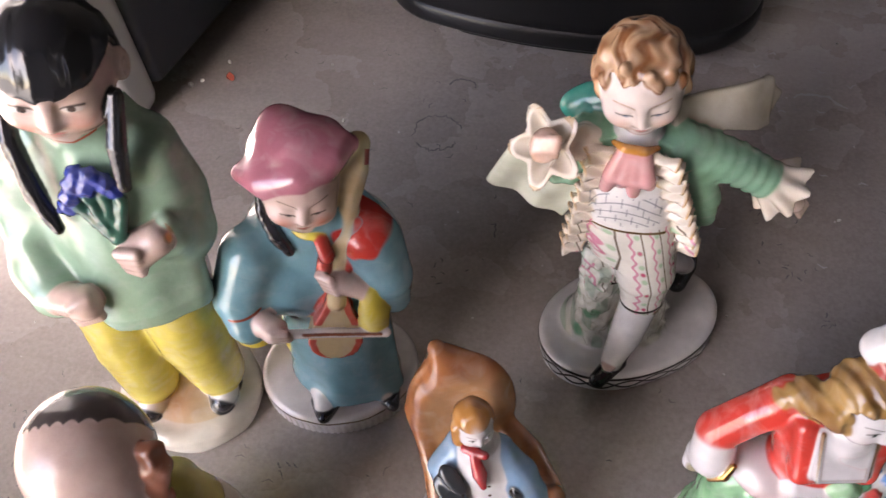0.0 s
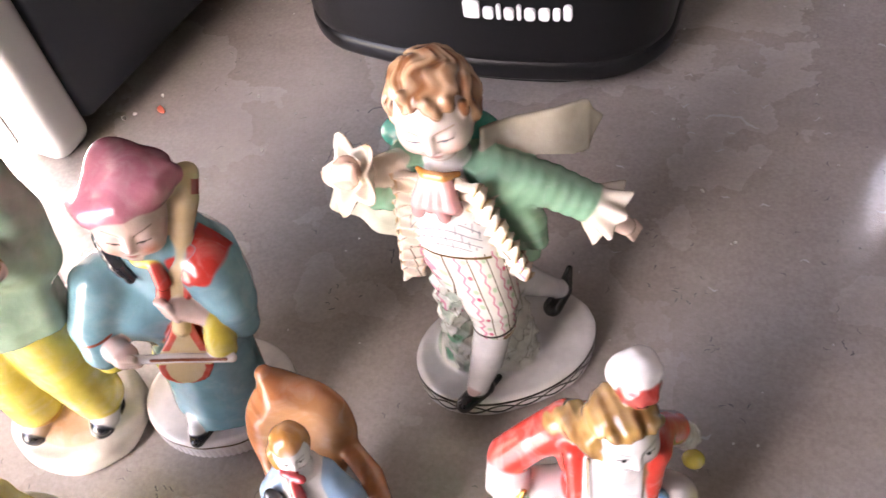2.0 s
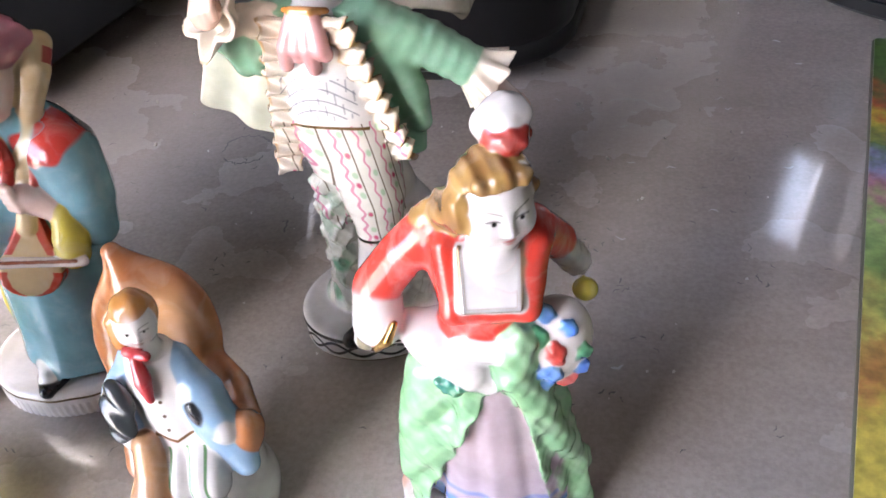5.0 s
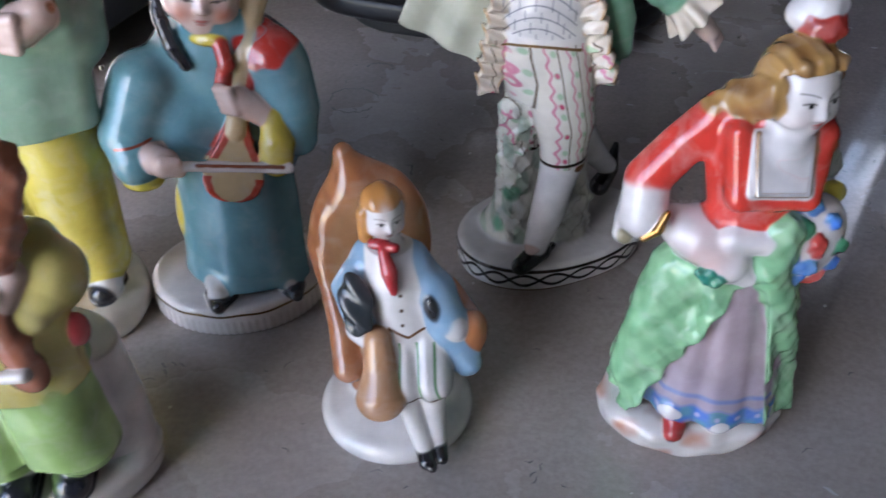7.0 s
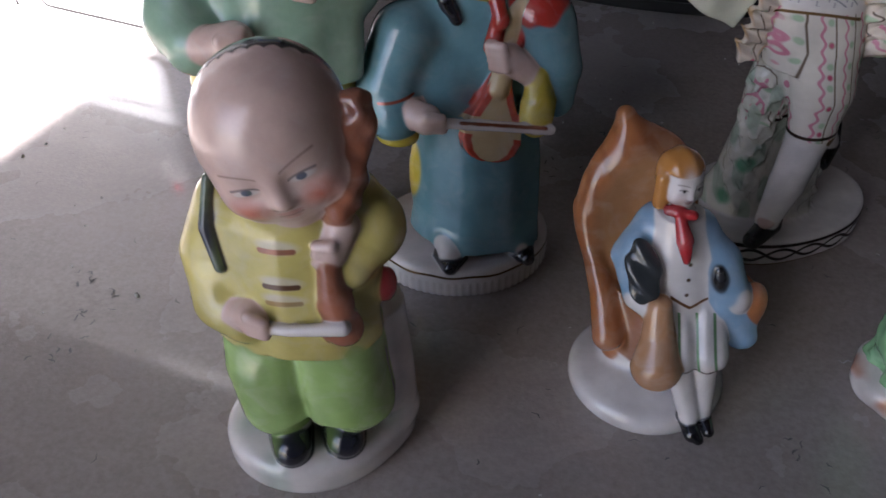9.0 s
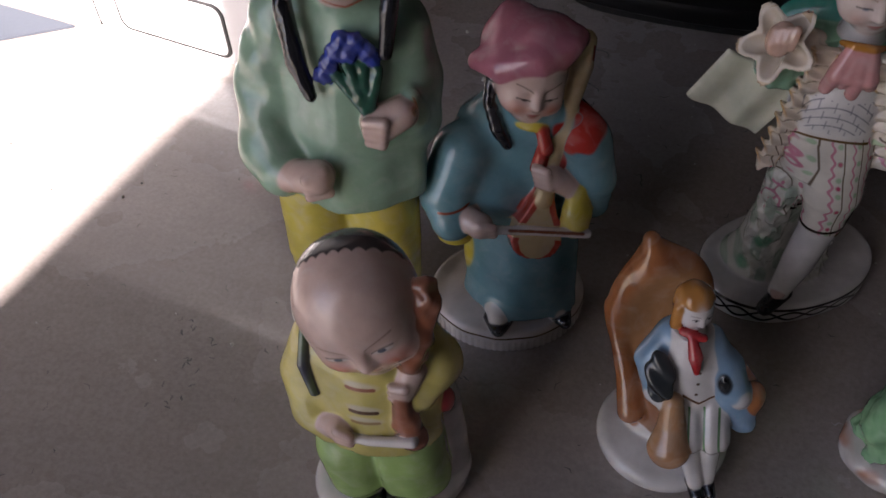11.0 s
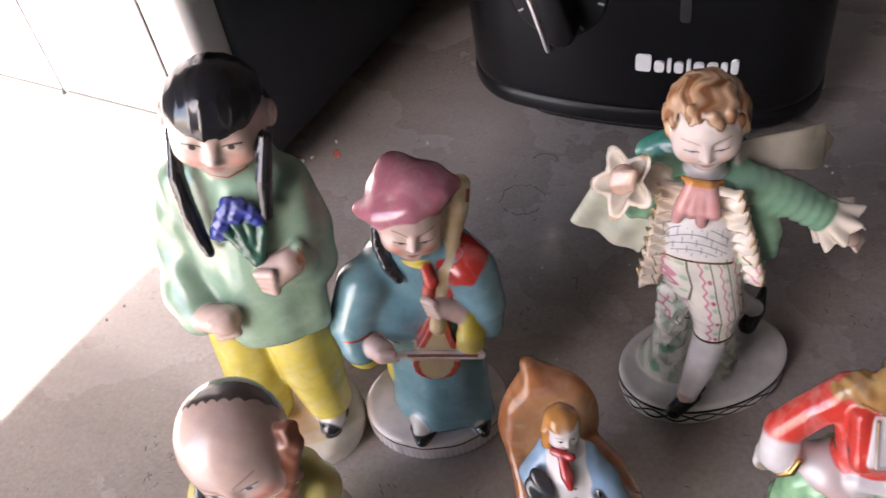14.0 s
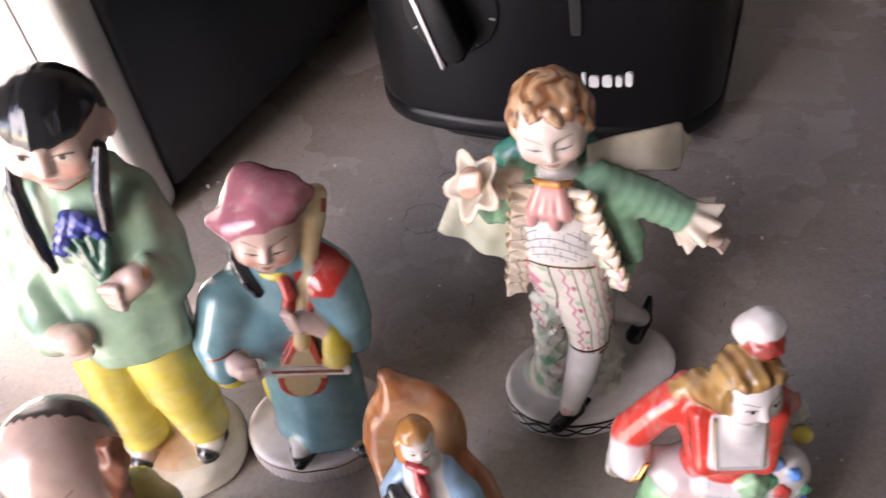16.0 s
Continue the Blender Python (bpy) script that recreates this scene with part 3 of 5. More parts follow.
            field[win] = d * (1 - h) + old * h - k * h * (1 - h)
        field = np.maximum(field, -axes[2][None, None, :])
        inside = field < 0
        # one vertex for each cell that the skin crosses
        corners = [(a, b, c) for a in (0, 1) for b in (0, 1) for c in (0, 1)]
        view = {o: tuple(slice(o[i], dims[i] - 1 + o[i]) for i in range(3)) for o in corners}
        count = sum(inside[view[o]].astype(np.int8) for o in corners)
        cells = np.argwhere((count > 0) & (count < 8))
        index = np.full(dims - 1, -1, dtype=np.int64)
        index[tuple(cells.T)] = np.arange(len(cells))
        val = {o: field[tuple((cells + o).T)] for o in corners}
        acc, num = np.zeros((len(cells), 3)), np.zeros(len(cells))
        for o in corners:
            for ax in range(3):
                if o[ax]:
                    continue
                e = tuple(1 if i == ax else o[i] for i in range(3))
                a, b = val[o], val[e]
                hit = (a < 0) != (b < 0)
                t = np.where(hit, a / np.where(hit, a - b, 1), 0)
                pt = np.tile(np.array(o, float), (len(cells), 1))
                pt[:, ax] += t
                acc += pt * hit[:, None]
                num += hit
        verts = (lo + voxel * (cells + acc / num[:, None])).astype(np.float32)
        quads = []
        for ax in range(3):
            a = [slice(None)] * 3
            b = [slice(None)] * 3
            a[ax], b[ax] = slice(0, -1), slice(1, None)
            sa, sb = inside[tuple(a)], inside[tuple(b)]
            u, v = (ax + 1) % 3, (ax + 2) % 3
            for flip, sel in ((False, sa & ~sb), (True, ~sa & sb)):
                at = np.argwhere(sel)
                at = at[(at[:, u] > 0) & (at[:, v] > 0)]
                du, dv = np.zeros(3, int), np.zeros(3, int)
                du[u], dv[v] = 1, 1
                q = np.stack([index[tuple((at - s).T)] for s in (du + dv, dv, 0 * du, du)], 1)
                quads.append(q[:, ::-1] if flip else q)
        quads = np.concatenate(quads)
        grad = np.stack(np.gradient(field, voxel), -1).astype(np.float32)

        def sample(g, p):
            f = (p - lo) / voxel
            i = np.clip(np.floor(f).astype(int), 0, dims - 2)
            f = f - i
            out = 0
            for o in corners:
                w = np.prod([f[:, j] if o[j] else 1 - f[:, j] for j in range(3)], axis=0)
                gv = g[tuple((i + o).T)]
                out = out + (w[:, None] * gv if gv.ndim == 2 else w * gv)
            return out
        g = sample(grad, verts)
        verts = verts - np.clip(sample(field, verts) / np.maximum((g * g).sum(1), 0.2), -0.4, 0.4)[:, None] * g
        verts[:, 2] = np.maximum(verts[:, 2], 0)
        verts = verts.astype(np.float32)
        col = self.colours(verts)
        # finer faces where the paint changes
        for level in range(2):
            c = col[quads]
            busy = (c.max(1) - c.min(1)).max(1) > 0.035
            q, rest = quads[busy], quads[~busy]
            edges = np.concatenate([q[:, [i, (i + 1) % 4]] for i in range(4)])
            key, inv = np.unique(np.sort(edges, 1), axis=0, return_inverse=True)
            inv = inv.reshape(4, len(q))
            base = len(verts)
            mids, mid_faces = verts[key].mean(1), verts[q].mean(1)
            verts = np.concatenate([verts, mids, mid_faces]).astype(np.float32)
            col = np.concatenate([col, self.colours(np.concatenate([mids, mid_faces]).astype(np.float32))])
            ce = base + len(key) + np.arange(len(q))
            new_q = [np.stack([q[:, i], base + inv[i], ce, base + inv[(i + 3) % 4]], 1) for i in range(4)]
            quads = np.concatenate([rest, *new_q])
        nor = sample(grad, verts)
        nor /= np.maximum(np.linalg.norm(nor, axis=1), 1e-6)[:, None]
        me = bpy.data.meshes.new(name)
        me.vertices.add(len(verts))
        me.vertices.foreach_set("co", ((verts - arr((origin[0], origin[1], 0))) / 1000).astype(np.float32).ravel())
        me.loops.add(quads.size)
        me.loops.foreach_set("vertex_index", quads.astype(np.int32).ravel())
        me.polygons.add(len(quads))
        me.polygons.foreach_set("loop_start", (np.arange(len(quads)) * 4).astype(np.int32))
        me.polygons.foreach_set("use_smooth", np.ones(len(quads), dtype=bool))
        me.update(calc_edges=True)
        at = me.attributes.new("paint", "FLOAT_COLOR", "POINT")
        at.data.foreach_set("color", np.clip(col, 0, 1).astype(np.float32).ravel())
        me.materials.append(GLAZE)
        me.normals_split_custom_set_from_vertices(nor.astype(np.float32))
        ob = new(name, me)
        ob.matrix_basis = pose(origin[0] / 1000, origin[1] / 1000, 0)
        return tagged(ob, label, category)


def blend(out, mask, colour, gilt=None):
    """Lay paint over what is there, by a mask of 0 to 1."""
    m = np.clip(mask, 0, 1)[:, None]
    out[:, :3] = out[:, :3] * (1 - m) + arr(ink(colour)) * m
    if gilt is not None:
        out[:, 3] = out[:, 3] * (1 - m[:, 0]) + gilt * m[:, 0]


def soft(d, w=0.15):
    """1 inside, 0 outside, over a narrow edge; d in millimetres."""
    return np.clip(0.5 - d / (2 * w), 0, 1)


def oval(a, b, ca, cb, ra, rb):
    return (np.sqrt(((a - ca) / ra) ** 2 + ((b - cb) / rb) ** 2) - 1) * min(ra, rb)


def stroke(a, b, p, q, w):
    """The distance from a painted stroke between two points of a plane."""
    pa, pb = a - p[0], b - p[1]
    da, db = q[0] - p[0], q[1] - p[1]
    h = np.clip((pa * da + pb * db) / (da * da + db * db), 0, 1)
    return np.hypot(pa - h * da, pb - h * db) - w


def frame_of(yaw, pitch, roll=0.0):
    """Right, up and front of a head that looks along -y, turned towards +x by yaw and down by pitch."""
    m = (Euler((radians(pitch), 0, radians(yaw))).to_matrix() @ Euler((0, radians(roll), 0)).to_matrix())
    return arr(m @ Vector((1, 0, 0))), arr(m @ Vector((0, 0, 1))), arr(m @ Vector((0, -1, 0)))


def head_form(clay, c, axes, w, d, h, skin, k=1.2, nose=1.0):
    """A modelled head: skull, cheeks, brow, nose, lips and chin; w, d and h are half its width, depth and height."""
    r, u, f = axes
    c = arr(c)
    at = lambda a, b, e: c + a * w * r + b * h * u + e * d * f
    clay.ball(c, (w, d, h), skin, axes=axes, k=k)
    for sg in (-1, 1):
        clay.ball(at(sg * 0.42, -0.36, 0.56), (0.40 * w, 0.36 * w, 0.34 * w), skin, axes=axes, k=0.4 * w)
        clay.ball(at(sg * 0.38, 0.03, 1.02), (0.21 * w, 0.15 * w, 0.12 * w), skin, axes=axes, k=0.22 * w, cut=True)
        clay.ball(at(sg * 0.38, 0.0, 0.82), (0.19 * w, 0.12 * w, 0.10 * w), skin, axes=axes, k=0.12 * w)
    clay.ball(at(0, -0.74, 0.55), (0.34 * w, 0.32 * w, 0.25 * w), skin, axes=axes, k=0.35 * w)
    clay.path([at(0, 0.08, 0.93), at(0, -0.12, 1.0), at(0, -0.25, 1.06)], [0.09 * w * nose, 0.10 * w * nose, 0.14 * w * nose], skin, k=0.16 * w)
    clay.ball(at(0, -0.29, 0.98), (0.21 * w * nose, 0.10 * w * nose, 0.09 * w * nose), skin, axes=axes, k=0.12 * w)
    clay.ball(at(0, -0.50, 0.88), (0.19 * w, 0.11 * w, 0.06 * w), skin, axes=axes, k=0.10 * w)
    clay.ball(at(0, -0.60, 0.84), (0.15 * w, 0.11 * w, 0.06 * w), skin, axes=axes, k=0.10 * w)


def face_paint(clay, c, axes, w, h, brow="3a2a24", eye="2a2320", lip="c2474a", cheek="e58a70", slant=0.0, cheeks=0.7, lids=0.0, line="2a2320"):
    """Fine brush strokes on a head_form; lids of 1 shows the eyes cast down."""
    r, u, f = axes
    c = arr(c)

    def fn(p, out):
        q = p - c
        a, b, e = (q @ r) / w, (q @ u) / h, q @ f
        front = ((e > 0.3 * w) & (np.abs(a) < 1.0) & (np.abs(b) < 1.0) & (out[:, 0] > 0.25)).astype(np.float32)
        for sg in (-1, 1):
            rad = np.hypot(a - sg * 0.50, (b + 0.36) * 1.1) / 0.34
            blend(out, front * cheeks * np.clip(1.1 - rad, 0, 1), cheek)
            x = sg * a
            arch = b + 0.55 * (x - 0.40) ** 2 - slant * 0.35 * (x - 0.4)
            if lids < 0.5:
                blend(out, front * 0.7 * soft(oval(x, arch, 0.39, 0.0, 0.17, 0.055) * w), "f2ece8")
                blend(out, front * soft(oval(x, arch, 0.38, 0.005, 0.072, 0.06) * w), eye)
            else:
                blend(out, front * 0.8 * soft(oval(x, arch, 0.37, -0.03, 0.08, 0.035) * w), eye)
            lid = 0.05 if lids < 0.5 else -0.02
            blend(out, front * 0.85 * soft(stroke(x, b + (0.9 if lids < 0.5 else 0.25) * (x - 0.39) ** 2 - slant * 0.4 * (x - 0.4), (0.21, lid), (0.58, lid + 0.02), 0.018) * w), line)
            blend(out, front * 0.75 * soft(stroke(x, b + 0.6 * (x - 0.42) ** 2, (0.17, 0.23), (0.64, 0.25 + slant), 0.016) * w), brow)
            blend(out, front * 0.35 * soft(oval(x, b, 0.08, -0.33, 0.045, 0.02) * w), "8a4a3c")
        blend(out, front * 0.85 * soft(oval(a, b - 0.35 * a * a, 0, -0.50, 0.17, 0.038) * w), lip)
        blend(out, front * 0.65 * soft(oval(a, b, 0, -0.59, 0.12, 0.035) * w), lip)
        blend(out, front * 0.6 * soft(stroke(a, b - 0.3 * a * a, (-0.16, -0.545), (0.16, -0.545), 0.012) * w), "6a2a24")
    clay.paint(fn)


def wave(p, f, a):
    return a * np.sin(p[..., 0] * f) * np.sin(p[..., 1] * f * 1.1 + 1) * np.sin(p[..., 2] * f * 0.9 + 2)


SKIN, PALE, CREAM = "e8c8ba", "ece2de", "e9e2d3"


def build_girl():
    g = Clay()
    o = (-68, 273)
    g.plinth(o, 25.5, 23, 12, CREAM, rnd=4, bumps=lambda p: wave(p, 0.25, 0.7))
    g.ball((-65, 271, 10), (18, 14, 7), "e0c9a4", k=4)
    # trousers, socks and shoes
    for hip, ankle, toe in (((-76, 273, 66), (-75, 267, 23), (-74, 258, 15)), ((-57, 277, 66), (-54, 275, 23), (-51, 267, 15))):
        g.path([hip, ((hip[0] + ankle[0]) / 2, (hip[1] + ankle[1]) / 2 - 1, 44), ankle], [12.5, 11.5, 9.2], "dccb50", k=2.5)
        g.path([(ankle[0], ankle[1], 19), (toe[0], toe[1] + 3, 16)], [6.5, 4.8], "ece8e0", k=0.8)
        g.path([(ankle[0], ankle[1] - 1, 13.5), toe], [5.8, 3.8], "23232a", k=0.8)
    # jacket
    coat = "98ba9f"
    g.loft([(70, -65, 276.5, 23, 17), (76, -65, 276.5, 23.5, 17.5), (90, -65, 280, 23, 16), (108, -65, 283, 22, 14.5), (120, -65, 286.5, 21, 12.5), (129, -64, 287, 14, 10.5), (134, -63, 285, 7, 7)],
           coat, (5, 0.8, 0.6), k=2)
    g.path([(-82, 285, 119), (-88, 279, 101), (-86, 268, 84)], [10.5, 10.5, 9], coat, k=3, bumps=lambda p: wave(p, 0.3, 0.7) + 0.25 * np.sin(0.5 * p[..., 2] + 0.35 * p[..., 0]))
    g.path([(-86, 267, 84), (-80, 262, 81)], [8.5, 8], coat, k=3)
    g.path([(-51, 287, 119), (-47.5, 287, 104), (-46, 284, 92)], [9.5, 9.0, 8.0], coat, k=3, bumps=lambda p: wave(p, 0.3, 0.6))
    g.path([(-46, 283, 91), (-47, 277, 98)], [7.5, 7.5], coat, k=3)
    g.path([(-46, 278, 92), (-42.5, 275.5, 99), (-43, 274.5, 106)], [4.0, 3.4, 2.4], coat, k=2.5)
    g.path([(-78, 259, 82), (-67, 257.5, 85.5)], [4.6, 5.2], SKIN, k=1.0)
    for i in range(4):
        g.path([(-64.5 + 0.3 * i, 256.8, 89 - 2.7 * i), (-68.5, 253.6 + 0.2 * i, 87.5 - 2.4 * i)], [1.7, 1.6], SKIN, k=0.6)
    g.path([(-45, 270.5, 103), (-50.5, 268, 100)], [4.6, 5.4], SKIN, k=1.0)
    for i in range(4):
        g.path([(-47.5 - 0.4 * i, 264.2, 104 - 2.6 * i), (-52.6, 263.8 + 0.3 * i, 103.5 - 2.5 * i)], [1.7, 1.6], SKIN, k=0.6)
    # flowers
    for x, y, z, r in ((-65.5, 269, 113.5, 2.9), (-64, 269.5, 117, 2.8), (-62, 270.5, 120.5, 3.0), (-60.5, 272, 123.5, 2.8), (-57, 272.5, 123, 2.8), (-54.5, 273, 120.5, 3.0), (-58.5, 271, 120, 2.6), (-53, 273.5, 118, 2.4)):
        g.ball((x, y, z), (r, 2.3, r), "2c3f9c", k=0.6, bumps=lambda p: wave(p, 1.7, 0.45))
    for a, b in (((-62.5, 269.5, 114), (-54, 267, 105.5)), ((-59, 270.5, 117), (-54, 267, 105.5)), ((-55.5, 272, 116.5), (-53.5, 267.5, 105.5)), ((-51.5, 272.5, 115), (-52.5, 267.5, 105))):
        g.path([a, b], [1.8, 1.4], "2d5f4e", k=0.7, bumps=lambda p: wave(p, 1.3, 0.25))
    # head
    c = (-64, 286.5, 146.5)
    r, u, f = axes = frame_of(20, 9, 9)
    g.path([(-63, 286, 136), (-63, 286.5, 128)], [7.5, 7.5], SKIN, k=1)
    head_form(g, c, axes, 14.4, 15, 15.8, SKIN, nose=0.85)
    cc = arr(c)
    for s in (-1, 1):
        g.ball(cc + s * 15.2 * r - 0.5 * u, (2.2, 3.6, 4.6), SKIN, axes=axes, k=1.2)
        g.ball(cc + s * 16.8 * r + 1.2 * f, (1.2, 1.6, 2.6), SKIN, axes=axes, k=0.8, cut=True)
    hair = "1f2024"
    strand = lambda p: 0.10 * np.sin(1.5 * ((p - cc) @ r) + 0.8 * np.sin(0.5 * ((p - cc) @ u))) + 0.05 * np.sin(3.1 * ((p - cc) @ r) + 1) + wave(p, 0.5, 0.12)
    g.ball(cc + 0.4 * u, (15.7, 16.3, 17.0), hair, axes=axes, k=0.4, bumps=strand,
           keep=lambda p: np.minimum(4.4 + 0.012 * ((p - cc) @ r) ** 2 + 0.4 * np.sin(1.1 * ((p - cc) @ r)) - (p - cc) @ u, (p - cc) @ f + 1.5))
    braid = lambda p: 0.18 * np.sin(1.5 * p[..., 2] + 0.9 * p[..., 0]) * np.sin(1.5 * p[..., 2] - 0.9 * p[..., 0] + 1)
    g.path([(-79, 282, 141), (-77, 274, 130), (-73, 268.5, 117), (-68.5, 265, 108.5)], [2.0, 2.6, 2.9, 1.7], hair, k=1.0, bumps=braid)
    g.path([(-48.5, 284, 141), (-48.5, 277, 131), (-49, 273.5, 120)], [2.0, 2.5, 1.8], hair, k=1.0, bumps=braid)
    face_paint(g, cc, axes, 14.4, 15.8, brow="4a3428", eye="4a3a34", cheeks=0.6, lip="b8584e", slant=0.08)

    def paint(p, out):
        x, y, z = p.T
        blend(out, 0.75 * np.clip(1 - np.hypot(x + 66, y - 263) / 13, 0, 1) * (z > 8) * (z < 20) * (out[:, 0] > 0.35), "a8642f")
        blend(out, (z < 3.2) * 0.5 * (np.sin(x * 0.9) > 0.3), "cfc4ae")
        for zc, x0 in ((106, -38),):
            blend(out, soft(stroke(x, z, (-42, 108), (-38.5, 100), 0.35)) * (y < 273), "c9873a", 0.7)
        blend(out, soft(stroke(x, z, (-88, 76), (-80, 75.5), 0.5)) * (y < 262), "d8a640", 0.4)
        blend(out, soft(np.abs(z - 130.8 - 0.35 * np.abs(x + 60)) - 0.35) * (y < 280) * (np.abs(x + 61) < 7), "b4553a")
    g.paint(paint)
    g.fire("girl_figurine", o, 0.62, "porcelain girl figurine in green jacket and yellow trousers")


def build_musician():
    g = Clay()
    o = (-18, 292)
    ribs = lambda p: 0.22 * np.cos(np.arctan2(p[..., 1] - 292, p[..., 0] + 18) * 64) * (p[..., 2] < 6.5)
    g.plinth(o, 27.5, 22.5, 11, PALE, rot=18, rnd=2.0, bumps=ribs)
    blue = "6c9aa4"
    for sx, sy, ex, ey in ((-17.5, 275, -16, 270.5), (1, 284, 5.5, 280)):
        g.path([(sx - 0.8, sy + 4, 14), (sx + 0.4, sy - 0.5, 13.2)], [4.4, 3.2], "eee9e4", k=0.8)
        g.path([(sx - 3.2, sy + 1, 11.8), (ex, ey, 12), (sx + 3.6, sy + 1.5, 11.8)], [1.8, 2.2, 1.8], "24242b", k=0.6)
    g.loft([(14, -13, 289.5, 19.5, 14.5), (20, -13, 290, 18.8, 13.2), (40, -13, 292.5, 18, 13), (60, -14, 295, 16.5, 12)], blue, (5, 0.55, 1.0), k=2)
    g.ball((-28, 293, 30), (6, 9, 16), "dcc63c", k=1.0)
    # cloak and sleeves
    g.loft([(48, -16, 299, 18, 12.5), (54, -16, 300.5, 22.5, 15), (66, -16, 302, 24.5, 15.5), (80, -15, 303, 22.5, 14), (88, -14, 301, 17, 11.5), (95, -13.5, 298, 8.5, 8.5)], blue, (4, 0.7, 0.4), k=2.5)
    g.path([(-33, 288, 76), (-36, 281, 64), (-33, 276, 58.5)], [9.2, 8.8, 6.8], blue, k=7)
    g.ball((-23, 288, 63), (9, 8, 9), blue, k=5)
    g.path([(2, 297, 80), (7, 294, 69), (8, 293, 60)], [8.6, 7.2, 5.0], blue, k=5)
    g.path([(3.4, 287.5, 69), (4.2, 285.5, 62), (4.0, 284.5, 57.5)], [3.0, 4.8, 4.6], "dcc63c", k=0.8)
    g.ball((-32, 275, 53.3), (6, 5, 2.4), "dcc63c", k=0.8)
    g.path([(-29, 275.5, 61), (-23.5, 273.5, 60.5)], [3.8, 4.2], SKIN, k=0.9)
    for i in range(3):
        g.path([(-22.5, 271 + 0.4 * i, 63 - 2.0 * i), (-18.8, 272 + 0.4 * i, 62.4 - 2.0 * i)], [1.5, 1.3], SKIN, k=0.6)
    g.path([(2, 288, 69), (-4.5, 286, 74.5)], [3.4, 3.9], SKIN, k=0.9)
    for i in range(4):
        g.path([(-5.5 + 0.4 * i, 282.8, 79 - 2.0 * i), (-9.4 + 0.4 * i, 283.8, 78.6 - 2.0 * i)], [1.4, 1.3], SKIN, k=0.6)
    # lute and bow
    wood = "d9bd8e"
    g.path([(-2.0, 310.5, 106.5), (-2.8, 305.5, 101.5), (-3.6, 299, 93), (-4.8, 291, 82), (-6.4, 284, 66)], [3.4, 4.6, 3.4, 2.6, 2.8], wood, k=0.6)
    ax = arr((-7.4, 280.4, 55.0))
    lute = arr((0.03, 0.49, 0.87)) / np.linalg.norm((0.03, 0.49, 0.87))
    rgt = arr((0.9, 0.35, -0.25))
    rgt = rgt - lute * (rgt @ lute)
    rgt /= np.linalg.norm(rgt)

    def lute_box(p):
        q = p - ax
        t, s = q @ lute, q @ rgt
        n = q @ np.cross(lute, rgt)
        half = np.interp(t, [-8, -7.2, -5.5, -2.5, 2, 8, 16], [2.5, 5.0, 7.0, 8.2, 7.6, 4.6, 2.0])
        return np.maximum(np.maximum(np.abs(s) - half, np.abs(n) - 3.2) * 0.9, np.maximum(-8 - t, t - 17))

    def lute_colour(p):
        q = p - ax
        t, s = q @ lute, q @ rgt
        half = np.interp(t, [-8, -7.2, -5.5, -2.5, 2, 8, 16], [2.5, 5.0, 7.0, 8.2, 7.6, 4.6, 2.0])
        m = soft(half - np.abs(s) - 2.3, 0.2)[:, None] * (np.abs(t - 1.2) > 2.4)[:, None]
        return arr(ink(wood)) * (1 - m) + arr(ink("c2452f")) * m
    g.add(lute_box, ax - 20, ax + 20, lute_colour, 0.8)
    g.path([(-23, 271.8, 60.8), (-8, 277.0, 58.8), (8.5, 282, 57)], [1.5, 1.4, 1.5], PALE, k=0.6)
    g.path([(-14, 273.4, 60.9), (-8, 275.5, 60.1), (7.5, 280.3, 58.3)], [0.45, 0.45, 0.4], "8a4a2c", k=0.2)
    g.path([(-0.6, 296.5, 90), (-1.8, 290.5, 81), (-2.6, 287.5, 76)], [1.0, 1.1, 0.9], "c2382c", k=0.5)
    g.path([(-8, 288.5, 84), (-9, 286, 77)], [2.0, 2.4], "c2382c", k=0.8)
    g.path([(-9, 289.5, 88.5), (-7, 287, 84)], [2.0, 2.2], "c2382c", k=0.8)
    # head and hat
    c = (-15.2, 297, 102.3)
    r, u, f = axes = frame_of(27, 1, 11)
    head_form(g, c, axes, 10.4, 11, 11.2, SKIN, nose=0.85)
    g.ball((-12.5, 291, 89.6), (5.0, 3.4, 1.8), "dcc63c", k=0.8)
    pink = "b8707f"
    fold = lambda p: 0.35 * np.sin(0.45 * p[..., 0] + 0.3 * p[..., 2] + 0.8 * np.sin(0.2 * p[..., 1]))
    g.ball((-16.5, 302.5, 108.8), (14.0, 12.5, 6.4), pink, rot=(2, -6, 0), k=1.0, bumps=fold)
    g.path([(-17, 302.5, 108.5), (-22.5, 306.5, 112.5)], [8.6, 5.0], pink, k=9, bumps=fold)
    g.path([(-30, 294, 106.2), (-22, 289.4, 108.3), (-11, 291, 111), (-3.5, 299, 112.2), (-3, 306, 111)], [2.6, 2.8, 2.5, 2.3, 2.2], pink, k=5)
    hair = "26262b"
    g.path([(-26, 294.5, 102), (-25.5, 291, 95), (-22, 288.5, 87), (-18.8, 287.5, 82.5)], [1.4, 1.9, 2.3, 1.5], hair, k=0.4, bumps=lambda p: 0.12 * np.sin(2.2 * p[..., 2]))
    face_paint(g, arr(c) - 0.8 * u, axes, 10.4, 11.2, slant=0.14, cheeks=0.75, cheek="e2805c", lip="b0504a", lids=1.0)

